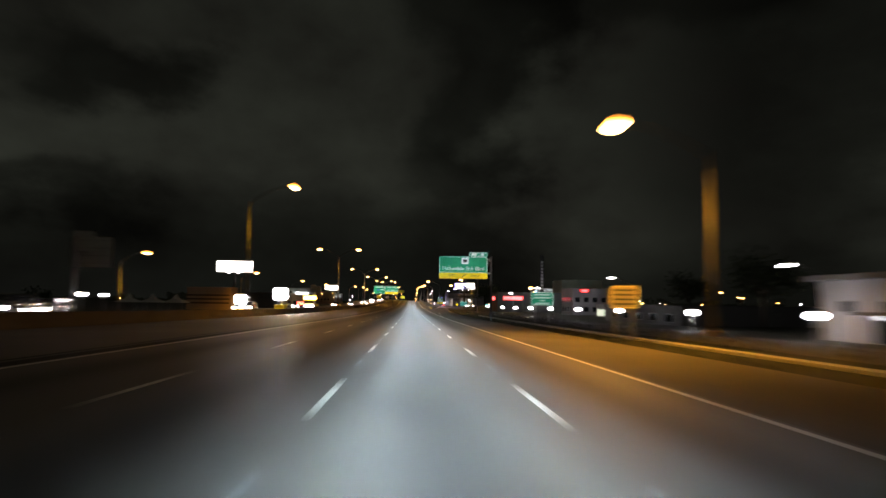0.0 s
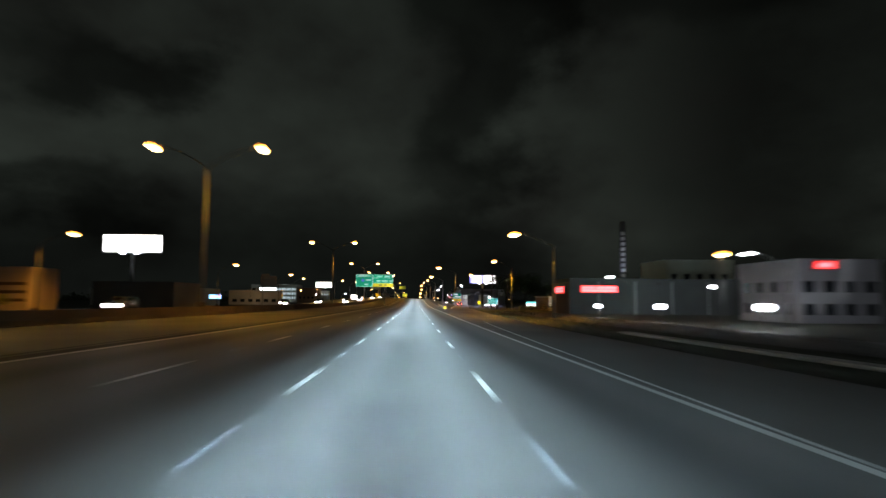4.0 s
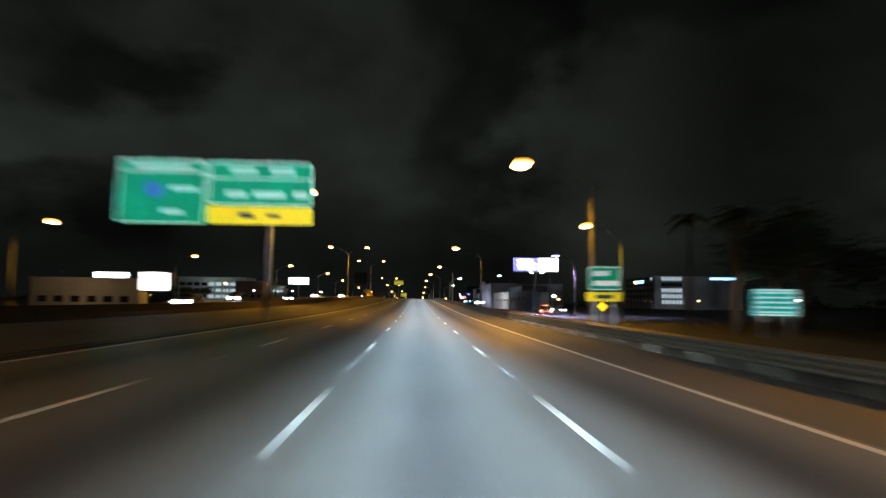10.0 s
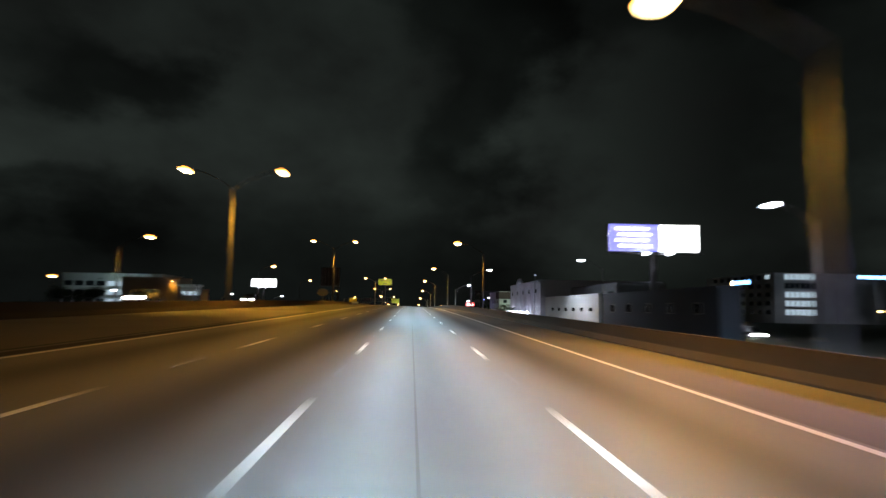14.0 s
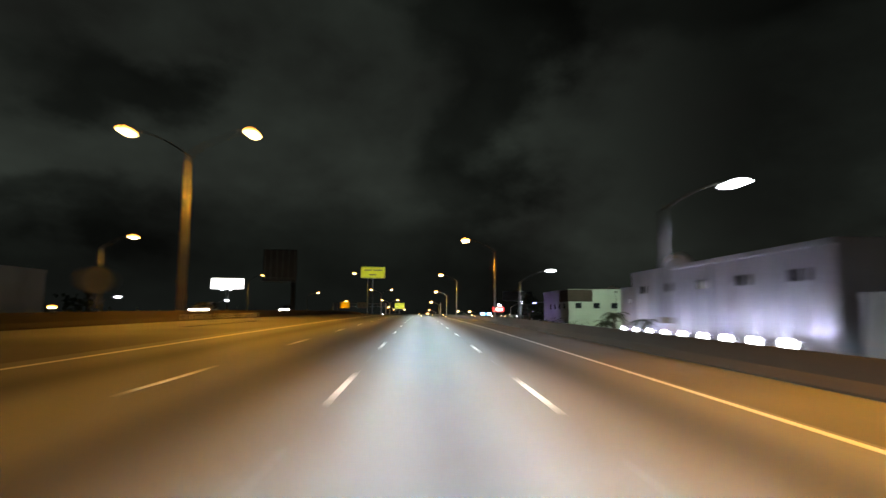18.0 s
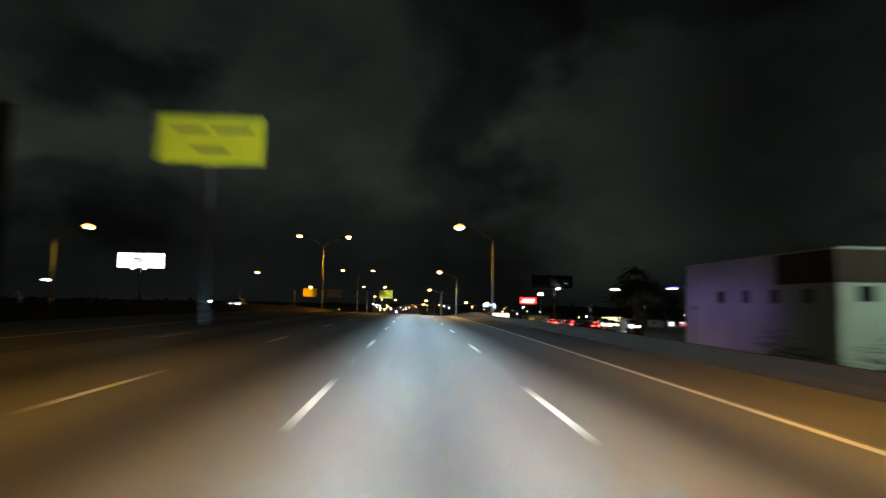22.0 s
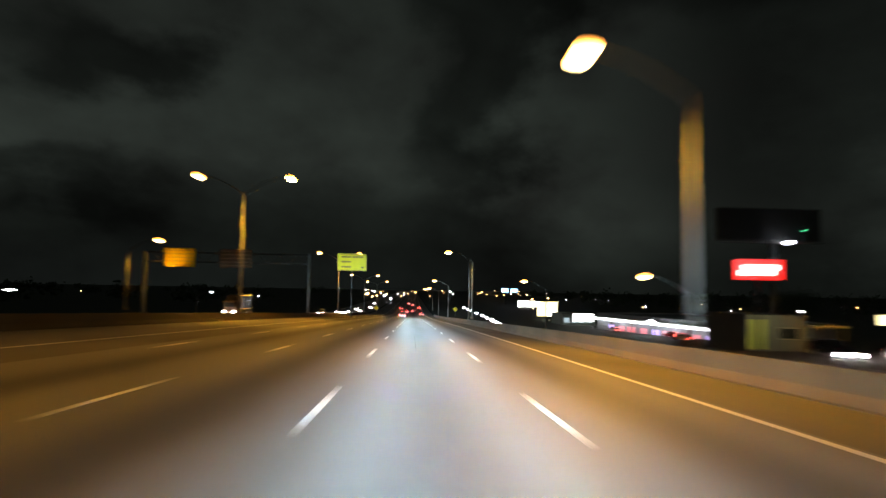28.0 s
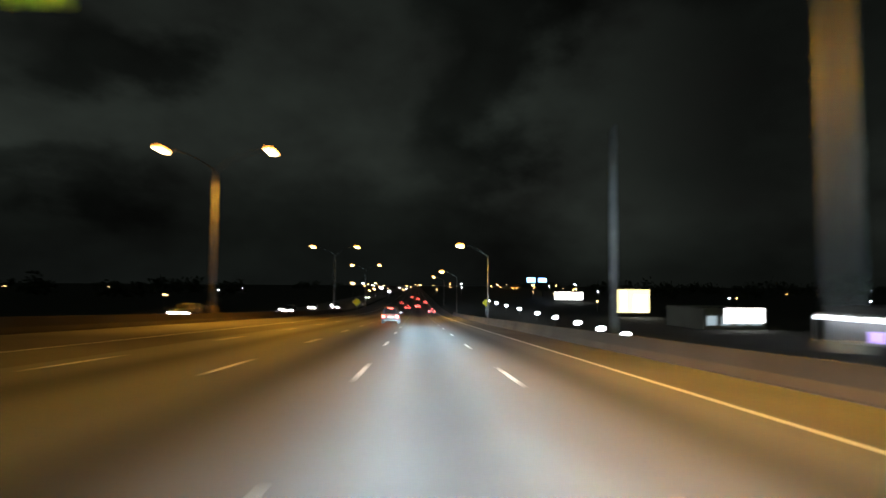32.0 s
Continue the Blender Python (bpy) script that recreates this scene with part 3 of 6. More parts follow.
barrier("barrier_median_1", -20.2, -40, 210.1, "yellow-toned concrete median barrier between the two carriageways", M_conc)
barrier("barrier_median_2", -20.2, 210.1, 1000, "concrete median barrier with shade in its colour between the two carriageways", M_conc_shaded)

# steel guardrail at the exit nose
rail = thing("guardrail", (8.84, 274, 0), "galvanised steel guardrail on posts at the exit nose", "guardrail", kind="structure")
prof = [(.04, .32), (-.04, .37), (-.04, .43), (.04, .48), (-.04, .53), (-.04, .59), (.04, .64), (-.04, .69), (-.04, .75), (.04, .80)]
ys = [274 + 4 * k for k in range(15)]
bm = bmesh.new()
rows = [[bm.verts.new((px, y - 274, pz + road_z(8.84, y))) for px, pz in prof] for y in ys]
for a, b in zip(rows, rows[1:]):
    for i in range(len(prof) - 1):
        bm.faces.new((a[i], a[i + 1], b[i + 1], b[i]))
part("rail_beam", bm, M_rail, rail)
for y in ys:
    z = road_z(8.84, y)
    part("post", box(.045, .13, y - 274 - .06, y - 274 + .06, z - .5, z + .78), M_rail, rail)

nose = thing("crash_cushion", (8.5, 271.5, road_z(8.5, 271)), "yellow marked crash cushion at the exit nose", "crash cushion")
part("nose_cover", box(-.34, .34, 0, .5, 0, .68, bevel=.12), M_yellow, nose)
for k in range(4):
    part("cushion_bay", box(-.32, .32, .65 + k * .6, 1.2 + k * .6, .05, .62, bevel=.04), M_dark, nose)
bars([(-.15, .34, .1, .45), (.15, .34, .1, .45)], -.001, M_black, nose, "stripe")


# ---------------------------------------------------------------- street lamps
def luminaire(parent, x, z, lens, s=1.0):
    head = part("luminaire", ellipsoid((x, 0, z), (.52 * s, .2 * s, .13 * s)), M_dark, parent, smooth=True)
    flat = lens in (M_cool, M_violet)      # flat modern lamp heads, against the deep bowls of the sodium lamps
    # lens larger than a real one, to stand in for the glare
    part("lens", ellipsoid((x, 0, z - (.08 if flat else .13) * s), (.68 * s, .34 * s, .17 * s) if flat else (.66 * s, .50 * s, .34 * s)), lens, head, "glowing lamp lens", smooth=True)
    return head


def arm_points(x0, z0, x1, z1):
    return [(x0 + (x1 - x0) * t, 0, z0 + (z1 - z0) * (1 - (1 - t) ** 1.7)) for t in [k / 7 for k in range(8)]]


def lamp_single(name, pole_h, reach, rise, lens, label, group, s=1.0):
    """One-armed lamp; the arm reaches towards -x."""
    root = thing(name, (0, 0, 0), label, "street lamp", group)
    part("base_plate", box(-.3, .3, -.3, .3, -.1, .25, bevel=.03), M_conc, root)
    part("pole", tube([(0, 0, .2), (0, 0, pole_h * .5), (0, 0, pole_h)], [.17, .14, .10], 12), M_pole, root, smooth=True)
    part("arm", tube(arm_points(0, pole_h - .1, -reach, pole_h + rise), [.075 - .004 * k for k in range(8)], 8), M_pole, root, smooth=True)
    luminaire(root, -reach - .3, pole_h + rise, lens, s)
    return root


def lamp_double(name, pole_h, reach, rise, lens, label, group):
    root = thing(name, (0, 0, 0), label, "street lamp", group)
    part("base_plate", box(-.35, .35, -.35, .35, -.1, .9, bevel=.03), M_conc, root)
    part("pole", tube([(0, 0, .8), (0, 0, pole_h * .5), (0, 0, pole_h)], [.2, .16, .11], 12), M_pole, root, smooth=True)
    for sx in (-1, 1):
        part("arm", tube(arm_points(0, pole_h - .1, sx * reach, pole_h + rise), [.075 - .004 * k for k in range(8)], 8), M_pole, root, smooth=True)
        luminaire(root, sx * (reach + .3), pole_h + rise, lens)
    return root


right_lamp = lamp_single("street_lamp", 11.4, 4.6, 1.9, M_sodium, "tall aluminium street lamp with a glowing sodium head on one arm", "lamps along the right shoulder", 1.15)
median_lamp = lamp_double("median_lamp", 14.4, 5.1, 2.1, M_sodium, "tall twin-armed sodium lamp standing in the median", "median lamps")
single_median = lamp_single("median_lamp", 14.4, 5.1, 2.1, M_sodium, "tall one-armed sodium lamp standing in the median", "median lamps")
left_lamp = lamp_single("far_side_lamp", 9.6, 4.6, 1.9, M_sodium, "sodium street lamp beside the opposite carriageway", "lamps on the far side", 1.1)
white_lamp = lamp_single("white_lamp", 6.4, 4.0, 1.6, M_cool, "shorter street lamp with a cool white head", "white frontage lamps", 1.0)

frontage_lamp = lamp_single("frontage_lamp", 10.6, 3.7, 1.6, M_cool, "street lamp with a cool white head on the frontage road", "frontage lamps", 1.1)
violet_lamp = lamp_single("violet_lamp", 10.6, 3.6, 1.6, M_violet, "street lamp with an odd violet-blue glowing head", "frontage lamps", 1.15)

used = set()


def put(proto, x, y, z, turn=0.0):
    m = Matrix.Translation((x, y, z)) @ Matrix.Rotation(radians(turn), 4, "Z")
    if proto.name not in used:
        used.add(proto.name)
        proto.matrix_world = m
        return proto
    return copy_thing(proto, m)


RIGHT_LAMPS = [(18.4, 36.7), (21.5, 198.6), (27.1, 274), (14.6, 321), (27.8, 352), (13.7, 401), (13.1, 494), (12.0, 585.5), (11.0, 673), (11.75, 758), (11.5, 853.2), (11.9, 941), (12.4, 1030), (12.4, 1120)]
RIGHT_HEADS = {36.7: 13.3, 198.6: 12.1, 274: 12.97, 321: 13.4, 352: 12.0, 401: 12.3, 494: 12.3, 585.5: 12.9, 673: 12.8, 758: 13.0, 853.2: 13.7}
RIGHT_WATTS = {673: 9500, 758: 9000, 585.5: 9500, 36.7: 10500, 198.6: 10000, 274: 10500, 321: 11000}
RIGHT_REACH = {36.7: 1.24, 198.6: 1.24, 321: 1.24, 401: 1.14}      # sideways stretch of single lamps, set to fit the camera's view
for x, y in RIGHT_LAMPS:
    head_z = elev(y) + RIGHT_HEADS.get(y, 12.6)
    reach = RIGHT_REACH.get(y, 1.0)
    put(right_lamp, x, y, head_z - 13.15).scale.x = reach
    if y < 960:
        lamp("sodium_light", (x - 4.9 * reach, y, head_z - .75), SODIUM, RIGHT_WATTS.get(y, 8000))
MEDIAN_LAMPS = [75, 168, 261, 355, 449.5, 538.5, 721, 804, 897, 985, 1075]
MEDIAN_HEADS = {168: 17.0, 261: 16.5, 449.5: 15.7, 538.5: 16.6, 721: 17.2, 804: 17.1, 897: 17.3}
MEDIAN_WATTS = {75: 4500, 168: 2600, 261: 2600, 355: 8500, 449.5: 12000, 538.5: 8500}
for y in MEDIAN_LAMPS:
    head_z = elev(y) + MEDIAN_HEADS.get(y, 16.4)
    if y == 75:
        put(single_median, -20.6, y, head_z - 16.35, 180)
    else:
        put(median_lamp, -20.6, y, head_z - 16.35)
    if y < 960:
        lamp("sodium_light", (-15.2, y, head_z - .7), SODIUM, MEDIAN_WATTS.get(y, 10500))
        if y != 75:
            lamp("sodium_light", (-26.0, y, head_z - .7), SODIUM, 4500 if y < 400 else 8000)
LEFT_LAMPS = [(-55, 30), (-57, 120), (-56, 200), (-55, 279), (-55, 354), (-64.7, 434), (-50, 486), (-51.2, 584), (-55, 680), (-53, 772), (-47.1, 833)]
LEFT_LIFT = {584: 1.3, 680: 1.3, 772: 1.7, 833: 1.3}
for x, y in LEFT_LAMPS:
    lift = LEFT_LIFT.get(y, .2)
    put(left_lamp, x, y, elev(y) + lift, 180)
    lamp("sodium_light", (x + 4.9, y, elev(y) + lift + 10.7), SODIUM, 5000)


# ---------------------------------------------------------------- motorway signs
def sign_panel(parent, w, h, mat, cx, cz, name="panel", border=True, y=0.0):
    p = part(name, rounded_panel(w, h, .06, .22, None, cx, cz, y), mat, parent)
    if border:
        part("border", panel_frame(w - .12, h - .12, .07, .18, y - .012, .012, cx, cz), M_white, p)
    return p


def sign_exit():
    y, z0 = 103.5, elev(103.5)
    s = thing("overhead_sign", (8.5, y, z0), "large green exit sign with a yellow strip on a cantilever mast", "road sign")
    w = 8.4
    p = sign_panel(s, w, 2.85, M_green, 0, 9.05, "green_panel")
    q = sign_panel(s, w, 1.0, M_yellow, 0, 7.12, "yellow_panel", False)
    t = sign_panel(s, 3.3, .75, M_green, 2.65, 10.86, "exit_tab")
    letters("Hallandale Bch Blvd", .92, 0, 8.35, -.02, M_white, p)
    part("route_shield", rounded_panel(1.25, 1.1, .02, .15, None, .3, 9.7, -.02), M_white, p)
    bars([(.3, 9.7, .7, .5)], -.022, M_black, p)
    bars([(1.9, 10.86, .9, .35), (3.3, 10.86, .5, .35)], -.014, M_white, t)
    letters("EXIT", .6, -1.9, 7.12, -.01, M_black, q)
    letters("ONLY", .6, 2.0, 7.12, -.01, M_black, q)
    bm = tube([(-.35, -.02, 6.8), (.25, -.02, 7.3)], .07, 6)
    bm = tube([(.2, -.02, 7.25), (.5, -.02, 7.5)], [.17, .01], 6, bm)
    part("arrow", bm, M_black, q)
    part("mast", tube([(4.9, .5, -.6), (4.9, .5, 5), (4.9, .5, 10.6)], [.2, .18, .16], 14), M_post_dark, s, smooth=True)
    for z in (7.6, 10.0):
        part("chord", tube([(4.9, .5, z), (-4.2, .5, z)], .12, 8), M_galv, s, smooth=True)
    for k in range(8):
        part("brace", tube([(4.7 - k * 1.1, .5, 7.6 if k % 2 else 10.0), (3.6 - k * 1.1, .5, 10.0 if k % 2 else 7.6)], .05, 6), M_galv, s)
    for x in (-3.4, -1.1, 1.2, 3.5):
        part("hanger", box(x - .05, x + .05, .07, .4, 6.8, 10.4), M_galv, s)


def sign_pair():
    y, z0 = 309.2, elev(309.2)
    s = thing("overhead_sign", (-11.0, y, z0), "pair of green express-lane signs on one tall post", "road sign")
    a = sign_panel(s, 5.6, 4.2, M_green, -5.7, 8.4, "green_panel")
    b = sign_panel(s, 6.7, 2.9, M_green, .55, 9.0, "green_panel")
    c = sign_panel(s, 6.7, 1.15, M_yellow, .55, 6.93, "yellow_panel", False)
    part("rule", box(-8.3, -3.1, -.012, 0, 9.65, 9.72), M_white, a)
    part("rule", box(-2.6, 3.7, -.012, 0, 9.3, 9.37), M_white, b)
    part("route_shield", ellipsoid((-6.2, -.02, 8.5), (.55, .015, .5)), M_blue, a)
    bars([(-5.7, 10.0, 3.6, .32), (-4.3, 8.6, 1.7, .34), (-5.0, 7.1, 1.3, .36)], -.012, M_text, a)
    bars([(-.6, 9.85, 1.7, .42), (1.9, 9.85, 1.6, .42), (-1.0, 8.3, 1.3, .45), (1.1, 8.3, 2.0, .45), (3.1, 8.3, .9, .45)], -.012, M_text, b)
    bars([(-.3, 6.93, .9, .35), (1.4, 6.93, .8, .25)], -.001, M_black, c)
    # near-black colour because the post stands unlit
    part("post", tube([(1.05, .45, -.3), (1.05, .45, 5), (1.05, .45, 9.8)], [.15, .13, .12], 14), M_dark, s, smooth=True)
    for z in (7.4, 9.4):
        part("cross_arm", tube([(-8.2, .3, z), (3.7, .3, z)], .12, 8), M_galv, s, smooth=True)
    for x in (-7.6, -5.7, -3.8, -1.6, 1.0, 3.0):
        part("hanger", box(x - .05, x + .05, .06, .3, 6.7, 10.2), M_galv, s)


def ground_sign(name, x, y, w, h, z, mat, label, rows=(), ink=None, posts=2, extra=None):
    s = thing(name, (x, y, ground_z(x, y) if x > 13 else elev(y)), label, "road sign")
    base = elev(y) - s.location.z
    p = sign_panel(s, w, h, mat, 0, base + z, "panel")
    bars([(rx * w, base + z + rz * h, rw * w, rh * h) for rx, rz, rw, rh in rows], -.012, ink or M_white, p)
    for k in range(posts):
        px = 0 if posts == 1 else (-.3 + .6 * k) * w
        part("post", box(px - .07, px + .07, .07, .2, -.4, base + z + h * .45), M_galv, s)
    if extra:
        extra(s, base)
    return s


sign_exit()
ground_sign("notice_sign", 16.1, 46, 2.3, 1.8, 2.62, M_wall_hall, "pale notice board with lines of grey writing on two posts", [(0, .3 - .2 * k, .78, .075) for k in range(4)], ink=M_wall_dark)
sign_pair()
ground_sign("guide_sign", 20.2, 94, 3.6, 2.1, 3.2, M_green, "green destination sign on two steel posts on the verge", [(0, .3, .7, .12), (0, .08, .75, .12), (0, -.14, .2, .1), (0, -.34, .6, .1)], ink=M_text)


def exit_plate(s, base):
    q = part("yellow_plate", rounded_panel(3.0, .75, .06, .12, None, 0, base + 2.1, 0), M_yellow, s)
    bars([(0, base + 2.1, 1.4, .3)], -.001, M_black, q)


ground_sign("exit_sign", 15.0, 319, 2.7, 2.0, 3.6, M_green, "green exit sign over a yellow plate in the gore", [(-.1, .2, .5, .2), (.05, -.2, .75, .2)], extra=exit_plate)
ground_sign("service_sign", 27.2, 315.6, 3.5, 2.1, 1.8, M_teal, "blue-green sign with five lines of writing beside the ramp", [(0, .36 - .18 * k, .85, .07) for k in range(5)], ink=M_text)


def toll_sign(x, y, w, h, z, rows, name="express_sign"):
    s = thing(name, (x, y, elev(y)), "bright yellow-green express lane sign high on a single post", "road sign", "express lane signs")
    p = sign_panel(s, w, h, M_lime, 0, z, "panel", False)
    part("border", panel_frame(w - .1, h - .1, .06, .2, -.012, .012, 0, z), M_black, p)
    bars([(rx * w, z + rz * h, rw * w, rh * h) for rx, rz, rw, rh in rows], -.001, M_soft_ink, p)
    part("post", tube([(0, .35, -.3), (0, .35, z * .5), (0, .35, z + h * .4)], [.14, .12, .11], 14), M_post_dark, s, smooth=True)
    for dzz in (-.3, .3):
        part("cross_arm", box(-w * .42, w * .42, .06, .22, z + dzz * h - .06, z + dzz * h + .06), M_galv, s)


toll_sign(-10.5, 616, 5.3, 2.5, 9.35, [(-.2, .2, .3, .10), (.2, .2, .35, .10), (0, -.2, .3, .10)])
toll_sign(-12.55, 852, 5.8, 3.4, 11.25, [(-.2, .3, .32, .08), (.2, .3, .36, .08), (-.2, .02, .32, .08), (-.2, -.28, .32, .08), (.36, -.3, .08, .1)])


def sign_back(x, y, z, w, h, post_x, label):
    s = thing("overhead_sign", (x, y, elev(y)), label, "road sign", "signs of the opposite carriageway")
    part("panel", rounded_panel(w, h, .06, .2, None, 0, z, 0), M_signback, s)
    part("exit_tab", rounded_panel(w * .5, .8, .05, .1, None, -w * .2, z + h / 2 + .42, 0), M_signback, s)
    for k in range(4):
        part("stiffener", box(-w * .48, w * .48, -.1, -.01, z - h * .38 + k * h * .25, z - h * .38 + k * h * .25 + .1), M_galv, s)
    part("post", tube([(post_x, -.3, -.3), (post_x, -.3, z + h * .5)], [.28, .22], 12), M_galv, s, smooth=True)
    part("cross_arm", tube([(post_x, -.3, z), (0, -.3, z)], .12, 8), M_galv, s)


sign_back(-50.8, 320, 8.3, 5.6, 3.3, -2.0, "back of a grey overhead sign facing the opposite carriageway")


def gantry():
    y, z0 = 851, elev(851)
    s = thing("sign_gantry", (-50.7, y, z0), "steel truss gantry with sign panels seen from behind", "sign gantry")
    for x in (-1.4, 30):
        for dy in (-.6, .6):
            part("leg", tube([(x, dy, -.3), (x, dy, 12.6)], .22, 10), M_galv, s, smooth=True)
    for z in (10.6, 12.4):
        for dy in (-.6, .6):
            part("chord", tube([(-1.7, dy, z), (30.5, dy, z)], .11, 8), M_post_dark, s)
    for k in range(15):
        part("brace", tube([(k * 2, -.6, 10.6 if k % 2 else 12.4), (k * 2 + 2, -.6, 12.4 if k % 2 else 10.6)], .06, 6), M_post_dark, s)
    # yellow imitates lamplight on one panel back, the dark one its shade
    for x, w, m in ((5.4, 5.9, M_yellow), (16.0, 6.2, M_signback_dark)):
        p = part("panel", rounded_panel(w, 3.6, .06, .2, None, x, 11.4, -.9), m, s)
        for k in range(5):
            part("stiffener", box(x - w * .48, x + w * .48, -.97, -.905, 9.95 + k * .7, 10.03 + k * .7), M_galv, p)


sign_back(-44.5, 85, 8.7, 5.6, 4.2, -2.0, "back of a large grey overhead sign facing the opposite carriageway")
gantry()
# added lamp without a fixture, to brighten the gantry's legs and panels
lamp("gantry_fill", (-46.5, 847.4, elev(851) + 9.2), SODIUM, 480, .2, 150, (-.5, 1, .5))


# ---------------------------------------------------------------- billboards
def billboard(x0, x1, y, z0, z1, face, label, rows=(), lit=True, ink=None, pole_x=None, catwalk=True, face_split=None, lattice=False, lamps=(1, 2)):
    xm = (x0 + x1) / 2
    gz = ground_z(xm, y)
    s = thing("billboard", (xm, y, gz), label, "billboard", "billboards")
    w, h, zc = x1 - x0, z1 - z0, (z0 + z1) / 2 - gz
    part("frame", box(-w / 2, w / 2, .05, .6, zc - h / 2, zc + h / 2, bevel=.05), M_dark, s)
    f = part("face", box(-w / 2 + .15, w / 2 - .15, 0, .06, zc - h / 2 + .15, zc + h / 2 - .15), face, s)
    if face_split:
        part("face_panel", box(-w / 2 + .15, w * .06, -.02, -.004, zc - h / 2 + .15, zc + h / 2 - .15), face_split, s)
    bars([(rx * w, zc + rz * h, rw * w, rh * h) for rx, rz, rw, rh in rows], -.024, ink or M_dark, f)
    if lattice:
        for k in range(6):
            bx = -w * .45 + k * w * .18
            part("panel_rib", box(bx - .05, bx + .05, -.07, -.004, zc - h / 2 + .1, zc + h / 2 + (.5 if k == 4 else 0)), M_galv, s)
        part("rail", box(-w / 2, w / 2, -1.02, -.96, zc - h / 2 + .55, zc - h / 2 + .62), M_galv, s)
        for k in range(9):
            bx = -w / 2 + k * w / 8
            part("rail_post", box(bx - .03, bx + .03, -1.02, -.96, zc - h / 2 - .25, zc - h / 2 + .55), M_galv, s)
    px = (pole_x - xm) if pole_x is not None else 0
    part("pole", tube([(px, .6, -.5), (px, .6, zc - h / 2)], .55, 14), M_dark, s, smooth=True)
    if catwalk:
        part("catwalk", box(-w / 2, w / 2, -1.0, 0, zc - h / 2 - .35, zc - h / 2 - .25), M_galv, s)
        for k in range(4):
            bx = -w * .375 + k * w * .25
            part("lamp_arm", tube([(bx, 0, zc - h / 2 - .3), (bx, -1.6, zc - h / 2 - .4)], .05, 6), M_galv, s)
            if lit and k in lamps:
                part("lamp_head", ellipsoid((bx, -1.7, zc - h / 2 - .38), (.7, .2, .22)), M_cool, s, "white billboard lamp", smooth=True)
    return s


billboard(-93.6, -76.2, 292, 13.6, 19.0, M_face_white, "white self-glowing billboard on a single column", [(-.36 + .09 * k + .02 * (k % 3), .30 - .03 * (k % 2), .035, .09) for k in range(9)], ink=M_wall_grey)
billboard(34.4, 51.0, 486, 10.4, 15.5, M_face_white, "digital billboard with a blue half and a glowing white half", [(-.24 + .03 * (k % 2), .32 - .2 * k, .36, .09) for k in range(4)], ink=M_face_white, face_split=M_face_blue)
billboard(-118, -99.5, 830, 13.3, 19.3, M_face_white, "white self-glowing billboard with grey writing", [(-.07, .10, .20, .16), (-.02, -.06, .12, .14), (-.08, -.22, .08, .10), (.14, -.04, .05, .14), (.27, 0, .04, .34), (.34, .06, .05, .22), (.39, -.08, .03, .26)], ink=M_face_grey)
billboard(-37.5, -29.7, 630, 8.4, 15.8, M_bare, "unlit dark billboard with an empty face", lit=False, pole_x=-30.4, lattice=True)
dark_board = billboard(46.0, 62.4, 822, 8.1, 13.1, M_black, "dark unlit billboard with one white lamp under it", pole_x=55.2, lamps=(2,))
part("pilot_lamp", ellipsoid((5.6, -.12, 9.8 - dark_board.location.z), (.16, .08, .1), u=8, v=6), M_pilot, dark_board, "tiny green lamp", smooth=True)


